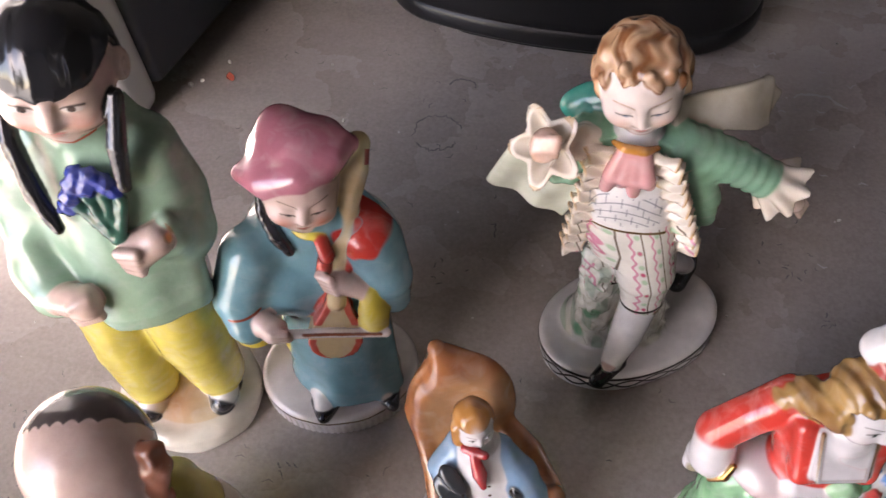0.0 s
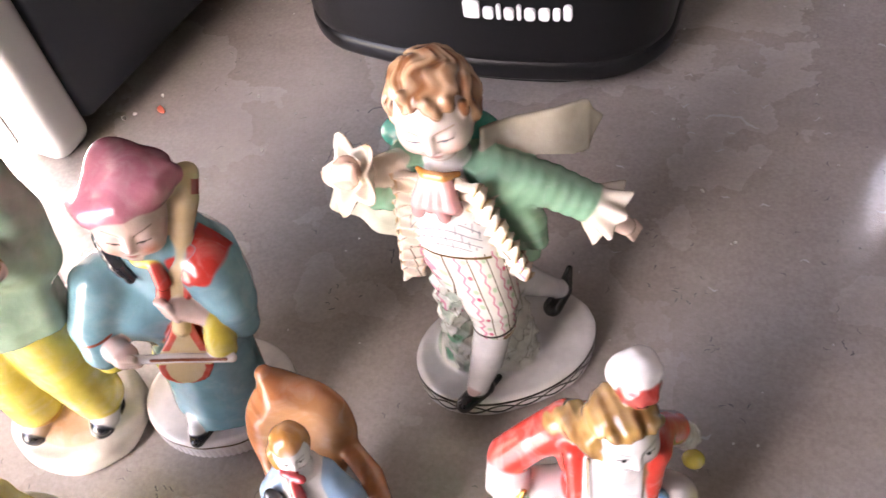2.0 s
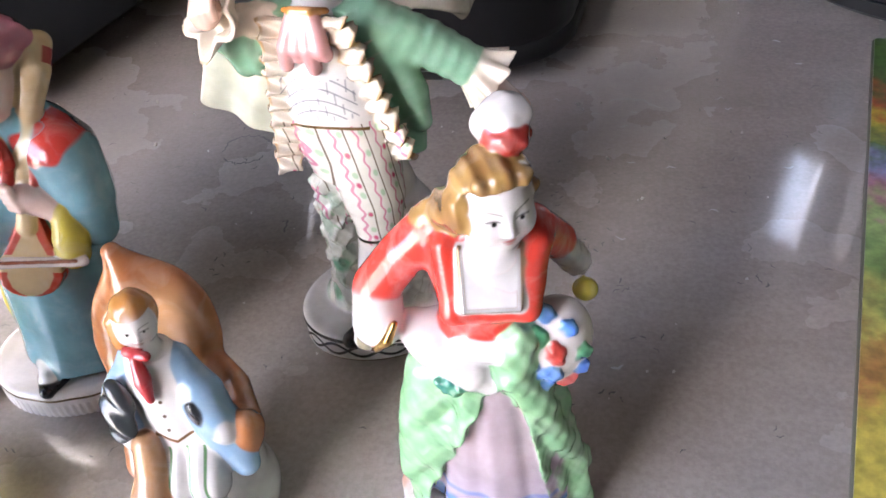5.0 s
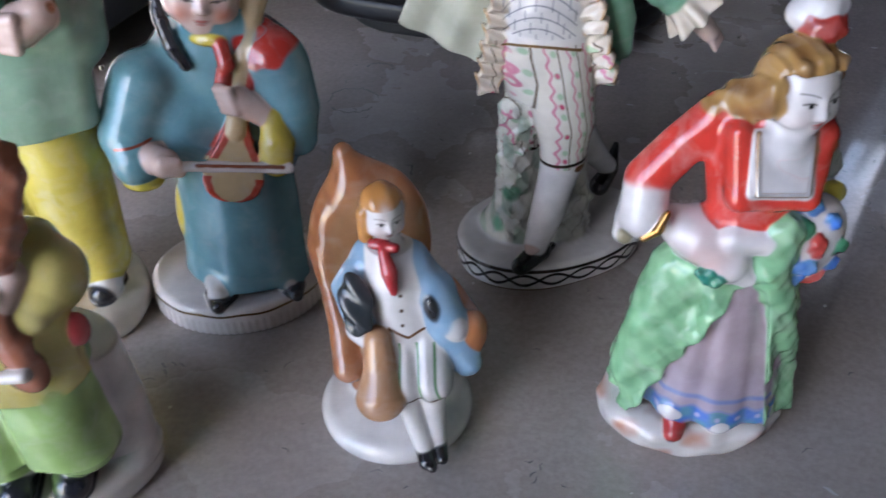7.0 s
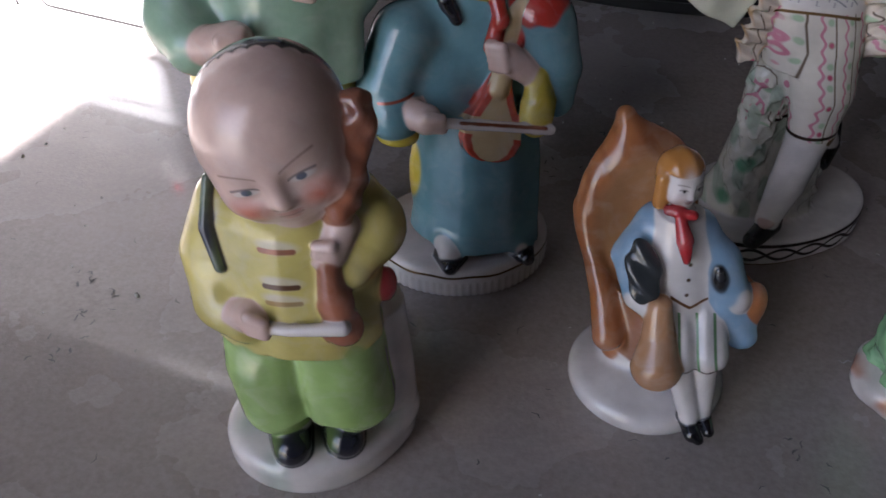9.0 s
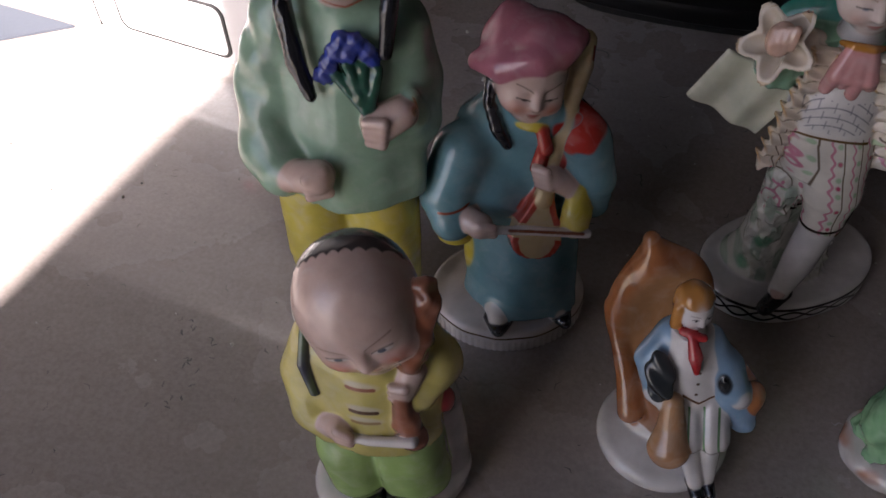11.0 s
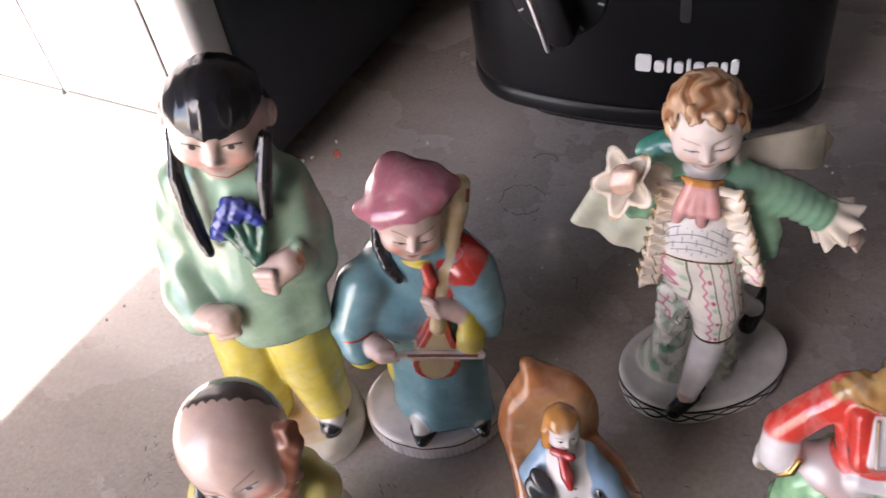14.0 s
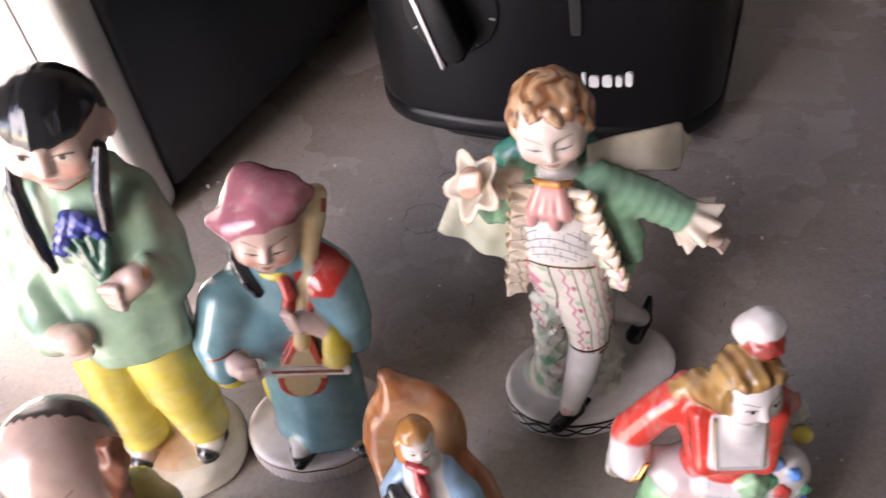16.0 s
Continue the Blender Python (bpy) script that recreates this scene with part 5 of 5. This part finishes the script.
def build_lady():
    g = Clay()
    o = (122, 266)
    white = "ece5e4"
    g.plinth(o, 24.5, 17.5, 10.5, "e4dcd6", rot=14, rnd=4, bumps=lambda p: wave(p, 0.35, 1.2))
    g.ball((128, 254, 13), (4, 5, 3.6), white, k=1)
    g.path([(118, 254, 12), (117.5, 249.5, 9.5)], [3.4, 2.4], "b3302f", k=0.6)
    g.ball((116.5, 253.5, 15), (3.6, 3.4, 2.4), white, k=0.8)
    # underskirt and looped overskirt
    skirt = [(13, 125, 263.5, 19, 13.5), (30, 125, 264, 16.5, 12.5), (48, 124.5, 265, 14, 11.5), (62, 124, 264.5, 11, 9.5), (70, 124, 264, 9, 8)]

    def lilac(p):
        m = np.clip((p[:, 2] - 16) / 20, 0, 1)[:, None]
        return arr(ink("a597a6")) * (1 - m) + arr(ink("ab969e")) * m
    g.loft(skirt, lilac, (9, 0.5, 0.2), k=1.5)
    wedge = lambda p: np.minimum(p[..., 0] - 126.5 + 0.42 * np.maximum(60 - p[..., 2], 0) + 0.5 * np.sin(0.7 * p[..., 2]), 131.5 + 0.17 * np.maximum(62 - p[..., 2], 0) - p[..., 0]) - 3.0 * np.maximum(p[..., 1] - 262, 0)
    green = "98cc98"
    g.loft([(11, 123, 264.5, 22.5, 16), (30, 123, 265, 19.5, 15), (48, 123, 265, 17.5, 13.5), (58, 123.5, 264.5, 15, 12), (66, 124, 264, 10.5, 9)], green, (8, 1.3, 0.8), k=1.2, keep=wedge, bumps=lambda p: wave(p, 0.42, 0.9) + wave(p, 0.9, 0.35) + wave(p, 1.9, 0.18))
    g.path([(109.5, 260, 56), (106.5, 259, 40), (103.5, 259.5, 22)], [4, 4.5, 4], green, k=6)
    g.path([(135, 257.5, 54), (139.5, 260, 38), (143.5, 267.5, 21)], [3.6, 3.4, 3], green, k=2.0, bumps=lambda p: wave(p, 1.0, 0.5))
    # white peplum
    g.path([(108, 260, 70), (115, 255.5, 67.5), (122.5, 253.5, 63.5), (126, 254, 61)], [3.2, 4.2, 3.6, 2.0], white, k=4)
    g.ball((115, 260, 67.5), (7, 6, 5), white, k=5)
    g.path([(122, 254, 71), (129, 254.5, 70)], [2.6, 2.4], white, k=3)
    for dx, dz in ((0, 0), (2.2, 0.5), (4.3, -0.6), (1.4, -1.5), (3.4, -2.0)):
        g.ball((116 + dx, 251.3 - 0.1 * dx, 62 + dz), (1.5, 1.3, 1.3), "2f8270", k=0.5, bumps=lambda p: wave(p, 2.2, 0.3))
    # bodice and sleeves
    red = "d6382a"
    g.loft([(70, 124, 262, 8.5, 7.5), (75, 124, 262, 8.8, 8), (86, 124.5, 263, 11.5, 9), (94, 125.5, 264.5, 13, 8), (99, 126, 265, 8, 6)], red, k=2)
    g.path([(115.5, 264.5, 95), (108, 262, 88), (102, 260.5, 80)], [5.4, 5.0, 5.2], red, k=2)
    g.path([(102, 260, 78.5), (102, 257.5, 72)], [5.2, 5.6], white, k=0.8)
    g.path([(99.5, 258.5, 70), (98.5, 257.5, 66.5)], [3.6, 2.8], white, k=1)
    g.path([(102.5, 252.6, 69.0), (105.5, 252.4, 72.0), (107, 254, 75.5)], [0.9, 1.2, 0.8], "c08d3e", k=0.4, gilt=0.85)
    g.path([(134, 267.5, 93.5), (138, 273, 86)], [4.6, 4.0], red, k=2)
    g.path([(138.5, 273.5, 84.5), (141.5, 275.5, 78.5)], [3.6, 3.4], white, k=0.8, bumps=lambda p: wave(p, 1.5, 0.4))
    g.ball((127.2, 260.5, 86), (10, 7.2, 9), red, k=2, bumps=lambda p: wave(p, 0.6, 0.4))
    for a, b in (((118.5, 257.5, 95), (120.5, 253, 82)), ((120.5, 253, 82), (134.5, 256.5, 81.5)), ((134.5, 256.5, 81.5), (136, 262, 94))):
        g.path([a, b], [2.2, 2.2], red, k=3)
    g.slab((127.6, 256.2, 89.2), (6.4, 2.4, 6.8), "dcd6d6", rot=(-30, 4, 16), rnd=1.2, k=1.0)
    for a, b in (((-6.2, 6.6), (-5.6, -6.4)), ((-5.6, -6.4), (5.6, -6.4)), ((5.6, -6.4), (6.2, 6.6))):
        m = turn_matrix((-30, 4, 16))
        pa, pb = [arr((127.6, 256.2, 89.2)) + m @ arr((v[0] * 0.96, -2.2, v[1] * 0.98)) for v in (a, b)]
        g.path([pa, pb], [0.45, 0.45], "94714c", k=0.3, gilt=0.4)
    # basket of flowers
    g.ball((138.2, 263, 66.5), (8.6, 6.5, 11.5), "e6dedb", rot=(0, 10, 20), k=1.0)
    g.path([(132, 257, 72), (131, 256, 63), (133, 258, 56)], [4.5, 4.5, 4], green, k=2, bumps=lambda p: wave(p, 1.0, 0.5))
    # blossoms: larger dabs of colour with white between them
    blooms = [(143, 71, "4a80d8"), (137, 70, "2f8a5f"), (141, 66, "b8372f"), (135.5, 62.5, "3f74c8"), (145.5, 64.5, "2f7a58"), (139.5, 60.5, "4a80d8"), (145.5, 59.5, "3f6cc0"), (134, 57, "b33a35"), (142.5, 55.5, "c2473f"), (133, 68, "2f8a5f"), (138, 56.5, "3f74c8"), (138.5, 74, "3f74c8")]
    for i, (x, z, tint) in enumerate(blooms):
        t = ((x - 139.5) / 8.5) ** 2 + ((z - 64) / 11) ** 2
        y = 263.2 + 0.25 * (x - 139.5) - 6.2 * math.sqrt(max(0.05, 1 - t))
        g.ball((x - 1.3, y - 0.3, z + 2.5), (2.6 + 0.4 * (i % 3), 1.3, 2.3 + 0.3 * (i % 2)), tint, rot=(0, 40 * i, 0), k=0.5, bumps=lambda p: wave(p, 1.7, 0.4))
    g.ball((144, 272.5, 73), (2.8, 2.4, 2.8), "d9c840", k=0.5)
    # head, hair and hat
    c = (128.4, 261.2, 104.6)
    r, u, f = axes = frame_of(32, 2, 0)
    cc = arr(c)
    g.path([(127.5, 261.5, 99), (127.5, 259.5, 93)], [4.2, 5.4], white, k=2)
    head_form(g, c, axes, 7.2, 7.8, 9.0, white, k=0.8)
    strands = lambda p: 0.2 * np.sin(1.0 * ((p - cc) @ r) + 0.8 * np.sin(0.5 * ((p - cc) @ u))) + 0.18 * np.sin(2.3 * ((p - cc) @ r) + 0.3 * p[..., 2])

    def streaks(p):
        m = np.clip(0.4 + 0.4 * np.sin(1.1 * ((p - cc) @ r) + 0.8 * np.sin(0.5 * ((p - cc) @ u))) + wave(p, 0.8, 0.3), 0, 1)[:, None]
        return arr(ink("b48a4c")) * (1 - m) + arr(ink("7d5526")) * m
    g.ball(cc - 0.6 * f + 1.2 * u, (8.6, 8.8, 9.2), streaks, axes=axes, k=0.6, bumps=strands, keep=lambda p: np.minimum(6.2 - 0.02 * ((p - cc) @ r) ** 2 - (p - cc) @ u, (p - cc) @ f - 0.6 + 0.25 * ((p - cc) @ r)))
    for a, b, e, rad in ((-4.0, 7.2, 4.4, 1.8), (0.4, 8.0, 4.8, 1.8), (4.4, 7.0, 4.2, 1.7), (-7.0, 2.5, 2.0, 2.2), (6.8, 2.6, 2.0, 1.8)):
        g.ball(cc + a * r + b * u + e * f, (rad, rad * 0.8, rad * 0.8), streaks, axes=axes, k=1.4, bumps=strands)
    g.path([cc - 6.5 * r - 1 * u, (118, 263.5, 99.5), (113.5, 263, 96.8)], [4.2, 4.2, 2.8], streaks, k=1.5, bumps=strands)
    g.ball((130.6, 264.8, 116.0), (4.6, 4.4, 3.3), "a8322a", k=0.8, bumps=lambda p: wave(p, 1.2, 0.4))
    g.ball((130.0, 267.4, 119.0), (4.8, 5.0, 3.9), "eae4e2", k=1.0, bumps=lambda p: wave(p, 0.9, 0.4))
    g.ball((126.6, 267, 117.2), (3.2, 3.8, 3.0), "eae4e2", k=1.5)
    face_paint(g, cc, axes, 7.2, 9.0, brow="2c2622", eye="2c2826", lip="b8403c", cheeks=0.1, slant=0.04)

    def paint(p, out):
        x, y, z = p.T
        lil = (out[:, 1] < out[:, 0] * 1.02) & (out[:, 2] > out[:, 1]) & (z < 60) & (out[:, 1] < 0.45) & (y < 268)
        blend(out, lil * 0.95 * soft(np.abs(z - 15.8 - 0.5 * np.sin(x)) - 2.6, 0.8), "3a6cc4")
        blend(out, lil * 0.7 * soft(np.abs(z - 22) - 0.7, 0.4), "5f78b8")
        blend(out, lil * 0.7 * soft(np.hypot(x % 5 - 2.5, z - 16) - 0.7, 0.3), "c8c0da")
        rock = (z < 12.5) & (out[:, 0] > 0.47)
        blend(out, 0.75 * rock * np.clip(1.1 * (np.sin(x * 0.36 + 1.2) * np.sin(z * 0.4 + y * 0.22) - 0.05 + wave(p, 0.9, 0.3)), 0, 1), "b5683a")
        blend(out, 0.5 * soft(np.hypot(x - 116, z - 66) - 5, 3) * (y < 262) * (out[:, 0] > 0.47), "d9988c")
        blend(out, 0.5 * (out[:, 1] > out[:, 0] * 1.2) * np.clip(0.5 + 2 * wave(p, 0.8, 0.6) + wave(p, 0.33, 0.6), 0, 1), "68a070")
        blend(out, soft(z - 113.4 - 0.5 * np.sin(x), 0.6) * soft(108 - z) * (y < 266) * (x > 126) * (out[:, 0] > 0.47) * (z > 111.5), "b04038")

    def neckline(p, out):
        q = (p - arr((127.6, 256.2, 89.2))) @ turn_matrix((-30, 4, 16))
        inside = soft(np.maximum(np.abs(q[:, 0]) - 5.7, np.abs(q[:, 2] + 0.3) - 6.2)) * (q[:, 1] < 1.5) * (q[:, 1] > -6) * (out[:, 1] < out[:, 0] * 0.8)
        blend(out, inside, "dcd6d6")
        # dark hollow of the cuff's opening, put into the paint as an olive oval
        blend(out, 0.8 * soft(oval(p[:, 0], p[:, 2], 98.6, 67.2, 1.8, 2.6), 0.4) * (p[:, 1] < 257), "8f8250", 0.3)
    g.paint(paint)
    g.paint(neckline)
    g.fire("lady_figurine", o, 0.5, "porcelain lady figurine in red bodice holding a flower basket")


def build_fiddler():
    g = Clay()
    o = (-35, 214)
    white = "e8e1dc"
    g.plinth((-38, 211), 20.5, 18.5, 10.5, white, rot=12, rnd=3.2)
    g.plinth((-33.5, 214), 22.5, 15.5, 10.2, white, rot=30, rnd=3.2, k=4)
    g.loft([(8, -33, 221, 20.5, 12.5), (24, -33, 222, 19.5, 11.5), (44, -34, 222, 18.5, 11)], white, k=2)
    # trousers and shoes
    lime = "a3c474"
    for a, b in (((-45, 212, 43), (-42, 205, 22)), ((-29, 214, 43), (-24, 210, 23))):
        g.path([a, ((a[0] + b[0]) / 2, (a[1] + b[1]) / 2 - 2, 34), b], [10, 10, 9], lime, k=2)
    g.loft([(23, -35, 208.2, 18, 10.6), (30, -36, 209, 17, 11), (46, -37.5, 212, 17, 12)], lime, (2, 0.9, 0.9), k=3, bumps=lambda p: 2.4 * np.exp(-((p[..., 0] + 33 + 0.1 * (p[..., 2] - 20)) / 2.2) ** 2) * (p[..., 1] < 208))
    for sx, sy in ((-39, 202.5), (-27.5, 208)):
        g.path([(sx - 1, sy + 3, 20), (sx, sy + 1, 17)], [5.2, 4.8], white, k=0.8)
        g.path([(sx - 0.6, sy + 1, 14.2), (sx + 2, sy - 4.5, 13.2)], [5.4, 4.7], "23252f", k=0.8)
    # jacket
    yel = "d9cb72"
    g.loft([(44, -38, 212, 19.5, 13), (50, -38, 212, 19.5, 13), (62, -37, 213, 19, 13), (74, -37, 214, 16.5, 11.5), (82, -37, 214.5, 8, 8)], yel, (5, 0.7, 0.2), k=2)
    g.path([(-50, 215, 72), (-53.5, 211, 62), (-50.5, 205, 53)], [8.5, 8.2, 6.8], yel, k=2.5)
    g.path([(-51, 206, 52), (-45, 202, 51)], [6.2, 5.2], yel, k=2.5)
    g.path([(-25, 217, 75), (-20.5, 216, 71), (-22, 209, 66)], [8, 7.6, 4.6], yel, k=2.5, bumps=lambda p: wave(p, 0.45, 0.5))
    g.ball((-19.5, 217, 70), (6.2, 7, 8.5), yel, k=2)
    g.ball((-16.5, 214, 57), (2.4, 3, 4.4), "b0383c", k=0.8)
    g.path([(-45, 201, 54), (-41.5, 199.8, 55)], [3.8, 4.0], SKIN, k=0.8)
    for i in range(3):
        g.path([(-41, 197, 57.4 - 1.9 * i), (-37.8, 196.8, 56.4 - 1.7 * i)], [1.5, 1.3], SKIN, k=0.6)
    g.path([(-23, 209, 76), (-25, 206, 71.5)], [3.2, 3.4], SKIN, k=0.8)
    for i in range(3):
        g.path([(-23.8, 203.8 + 0.4 * i, 74.5 - 2 * i), (-27, 203.6, 74 - 2 * i)], [1.4, 1.2], SKIN, k=0.6)
    # violin and bow
    wood = "9c5f45"
    knots = lambda p: wave(p, 0.9, 0.7)
    g.path([(-21.5, 217, 100), (-20.5, 215.5, 96), (-20.6, 213.5, 91), (-21.2, 211.5, 86), (-23, 208, 79)], [2.8, 3.6, 2.4, 3.0, 2.2], wood, k=1, bumps=knots)
    g.path([(-25, 204, 69.5), (-24.4, 203, 63)], [2.2, 2.8], wood, k=1)
    g.ball((-23.8, 203, 60), (4.0, 3.0, 4.6), wood, rot=(-10, 0, 0), k=1.2)
    g.ball((-23.0, 203, 53.5), (4.8, 3.2, 5.0), wood, rot=(-10, 0, 0), k=1.8)
    g.path([(-42, 197.8, 54), (-33, 197.8, 54.6), (-21.5, 199.8, 56)], [1.3, 1.3, 1.6], white, k=0.5)
    # head
    c = (-37.6, 213.5, 93.5)
    r, u, f = axes = frame_of(20, 8, -19)
    cc = arr(c)
    head_form(g, cc - 1.2 * u, axes, 14.6, 14.8, 14.4, SKIN, nose=0.72)
    g.ball(cc + 2 * u - 1.5 * f, (15.0, 15.2, 14.6), SKIN, axes=axes, k=3)
    for s in (-1, 1):
        g.ball(cc + s * 14.4 * r - 4 * u, (1.8, 3, 4), SKIN, axes=axes, k=1)
    jag = lambda p: 1.1 * np.abs(np.sin(1.1 * ((p - cc) @ r)))
    g.ball(cc + 2 * u - 1.5 * f, (15.3, 15.5, 14.9), "25252a", axes=axes, k=0.3, keep=lambda p: (p - cc) @ f + 5.5 - 0.12 * ((p - cc) @ u) + jag(p))
    g.path([(-52.5, 211, 81), (-51.5, 205, 73), (-48.5, 202.5, 65)], [1.2, 1.6, 1.4], "4a4c54", k=0.4)
    face_paint(g, cc - 1.2 * u, axes, 14.6, 14.4, brow="9a7f76", eye="5a6272", cheeks=1.0, cheek="dc8470", lip="cf968c", slant=0.05, line="7a6e70")

    def paint(p, out):
        x, y, z = p.T
        for z0, tint in ((72, 'b5765a'), (64, '6a4a34'), (60, 'cfae74')):
            blend(out, 0.8 * soft(oval(x, z, -34 - 0.1 * (z0 - 60), z0 + 1.2, 4.4, 1.5), 0.4) * (y < 207), 'e4dcc4')
            blend(out, soft(stroke(x, z, (-37.5 - 0.1 * (z0 - 60), z0), (-30.5 - 0.1 * (z0 - 60), z0 + 0.5), 0.6)) * (y < 207), tint, 0.35)
        blend(out, 0.5 * (z < 13) * np.clip(np.sin(x * 0.3 + 1) * np.sin(y * 0.3), 0, 1) * (out[:, 0] > 0.47), "9fbdae")
        blend(out, 0.6 * soft(np.hypot(x + 54, z - 22) - 6, 3) * (out[:, 0] > 0.47), "c9a083")
        blend(out, 0.4 * (out[:, 1] > out[:, 0] * 1.05) * np.clip(np.sin(x * 0.5) * np.sin(z * 0.3), 0, 1), "7fa04a")
    g.paint(paint)
    g.fire("fiddler_figurine", o, 0.55, "porcelain bald boy figurine in yellow jacket playing violin")


build_girl()
build_musician()
build_boy()
build_sitter()
build_lady()
build_fiddler()


# ---- crumbs and scuffs on the tabletop ----
def squiggle(bm, points, width):
    """A low, uneven smear along a line on the tabletop."""
    left, right = [], []
    for i, (x, y) in enumerate(points):
        a, b = points[max(i - 1, 0)], points[min(i + 1, len(points) - 1)]
        d = Vector((b[0] - a[0], b[1] - a[1], 0)).normalized()
        w = width * random.uniform(0.35, 1.0) * (0.3 if i in (0, len(points) - 1) else 1)
        left.append(bm.verts.new((x - d.y * w, y + d.x * w, 0.00025)))
        right.append(bm.verts.new((x + d.y * w, y - d.x * w, 0.00025)))
    for i in range(len(points) - 1):
        bm.faces.new((left[i], right[i], right[i + 1], left[i + 1]))


def scuffs():
    random.seed(5)
    bm = bmesh.new()

    def ring(cx, cy, r, a0, a1, w, ry=None):
        n = 26
        squiggle(bm, [(cx + r * random.uniform(0.9, 1.1) * math.cos(radians(a0 + (a1 - a0) * i / n)), cy + (ry or r) * random.uniform(0.9, 1.1) * math.sin(radians(a0 + (a1 - a0) * i / n))) for i in range(n + 1)], w)

    ring(-0.017, 0.416, 0.0105, 20, 200, 0.0004)
    ring(-0.017, 0.416, 0.0105, 230, 340, 0.0004)
    ring(-0.013, 0.447, 0.006, -10, 190, 0.0005, 0.004)
    for x, y, n, spread in ((0.127, 0.386, 9, 0.012), (0.135, 0.372, 6, 0.008), (0.148, 0.352, 5, 0.006), (-0.118, 0.238, 9, 0.012), (-0.128, 0.251, 5, 0.006), (-0.118, 0.222, 7, 0.008), (0.083, 0.240, 4, 0.005),
                            (0.004, 0.345, 5, 0.005), (0.145, 0.305, 4, 0.006), (0.16, 0.33, 4, 0.006), (-0.026, 0.254, 5, 0.005), (0.181, 0.27, 4, 0.005), (0.19, 0.36, 3, 0.003), (0.02, 0.37, 4, 0.005)):
        for _ in range(n):
            px, py = x + random.gauss(0, spread / 2), y + random.gauss(0, spread / 2)
            a, pts = random.uniform(0, 6.3), []
            for i in range(5):
                pts.append((px, py))
                a += random.gauss(0, 0.7)
                px, py = px + 0.0007 * math.cos(a), py + 0.0007 * math.sin(a)
            squiggle(bm, pts, random.uniform(0.0002, 0.00045))
    for _ in range(280):
        px, py = random.uniform(-0.3, 0.22), random.uniform(0.18, 0.56)
        a = random.uniform(0, 6.3)
        l = random.uniform(0.0006, 0.0022)
        squiggle(bm, [(px, py), (px + l * math.cos(a), py + l * math.sin(a)), (px + 2 * l * math.cos(a + 0.5), py + 2 * l * math.sin(a + 0.5))], 0.0003)
    tagged(link_mesh("scuff_marks", bm, SCUFF, smooth=False), "dark scuffs and scratches on the grey tabletop", "scuffs", kind="stuff")
    bm = bmesh.new()
    squiggle(bm, [(0.131 + 0.0016 * i, 0.466 + 0.004 * math.sin(i / 3.5) + random.gauss(0, 0.0005), ) for i in range(15)], 0.0009)
    for _ in range(26):
        px, py = random.gauss(0.14, 0.03), random.gauss(0.43, 0.06)
        squiggle(bm, [(px + 0.0012 * i, py + random.gauss(0, 0.0008)) for i in range(4)], 0.0006)
    tagged(link_mesh("pale_marks", bm, CHALK, smooth=False), "pale chalky marks on the grey tabletop", "marks", kind="stuff")


def crumb_mesh(bm, x, y, r):
    m = pose(x, y, r * 0.55, random.uniform(0, 90), random.uniform(0, 90), random.uniform(0, 360)) @ Matrix.Diagonal((r, r * random.uniform(0.6, 1), r * random.uniform(0.5, 0.8), 1))
    made = bmesh.ops.create_icosphere(bm, subdivisions=1, radius=1, matrix=m)
    for v in made["verts"]:
        v.co += Vector((random.gauss(0, r * 0.12), random.gauss(0, r * 0.12), 0))


def crumbs():
    random.seed(9)
    bm = bmesh.new()
    for x, y in ((-0.077, 0.449), (-0.185, 0.303), (-0.108, 0.247), (0.118, 0.463), (0.121, 0.459), (0.135, 0.424), (-0.06, 0.415), (0.15, 0.40)):
        crumb_mesh(bm, x, y, random.uniform(0.0008, 0.0014))
    for _ in range(130):
        crumb_mesh(bm, random.uniform(-0.3, 0.21), random.uniform(0.19, 0.56), random.uniform(0.0003, 0.0007))
    tagged(link_mesh("crumbs", bm, CRUMB), "tiny pale crumbs and dust on the tabletop", "crumbs", kind="stuff")
    bm = bmesh.new()
    crumb_mesh(bm, -0.1225, 0.4315, 0.0026)
    tagged(link_mesh("red_crumb", bm, CRUMB_RED), "small red crumb on the tabletop by the microwave", "crumb")
    for x, y, r in ((-0.1395, 0.4235, 0.0016), (-0.1355, 0.4275, 0.0012), (-0.1275, 0.442, 0.0013)):
        bm = bmesh.new()
        crumb_mesh(bm, x, y, r)
        tagged(link_mesh("flake", bm, PLASTER), "white crumbled flake beside the microwave", "flake", group="flakes by the microwave")


scuffs()
crumbs()
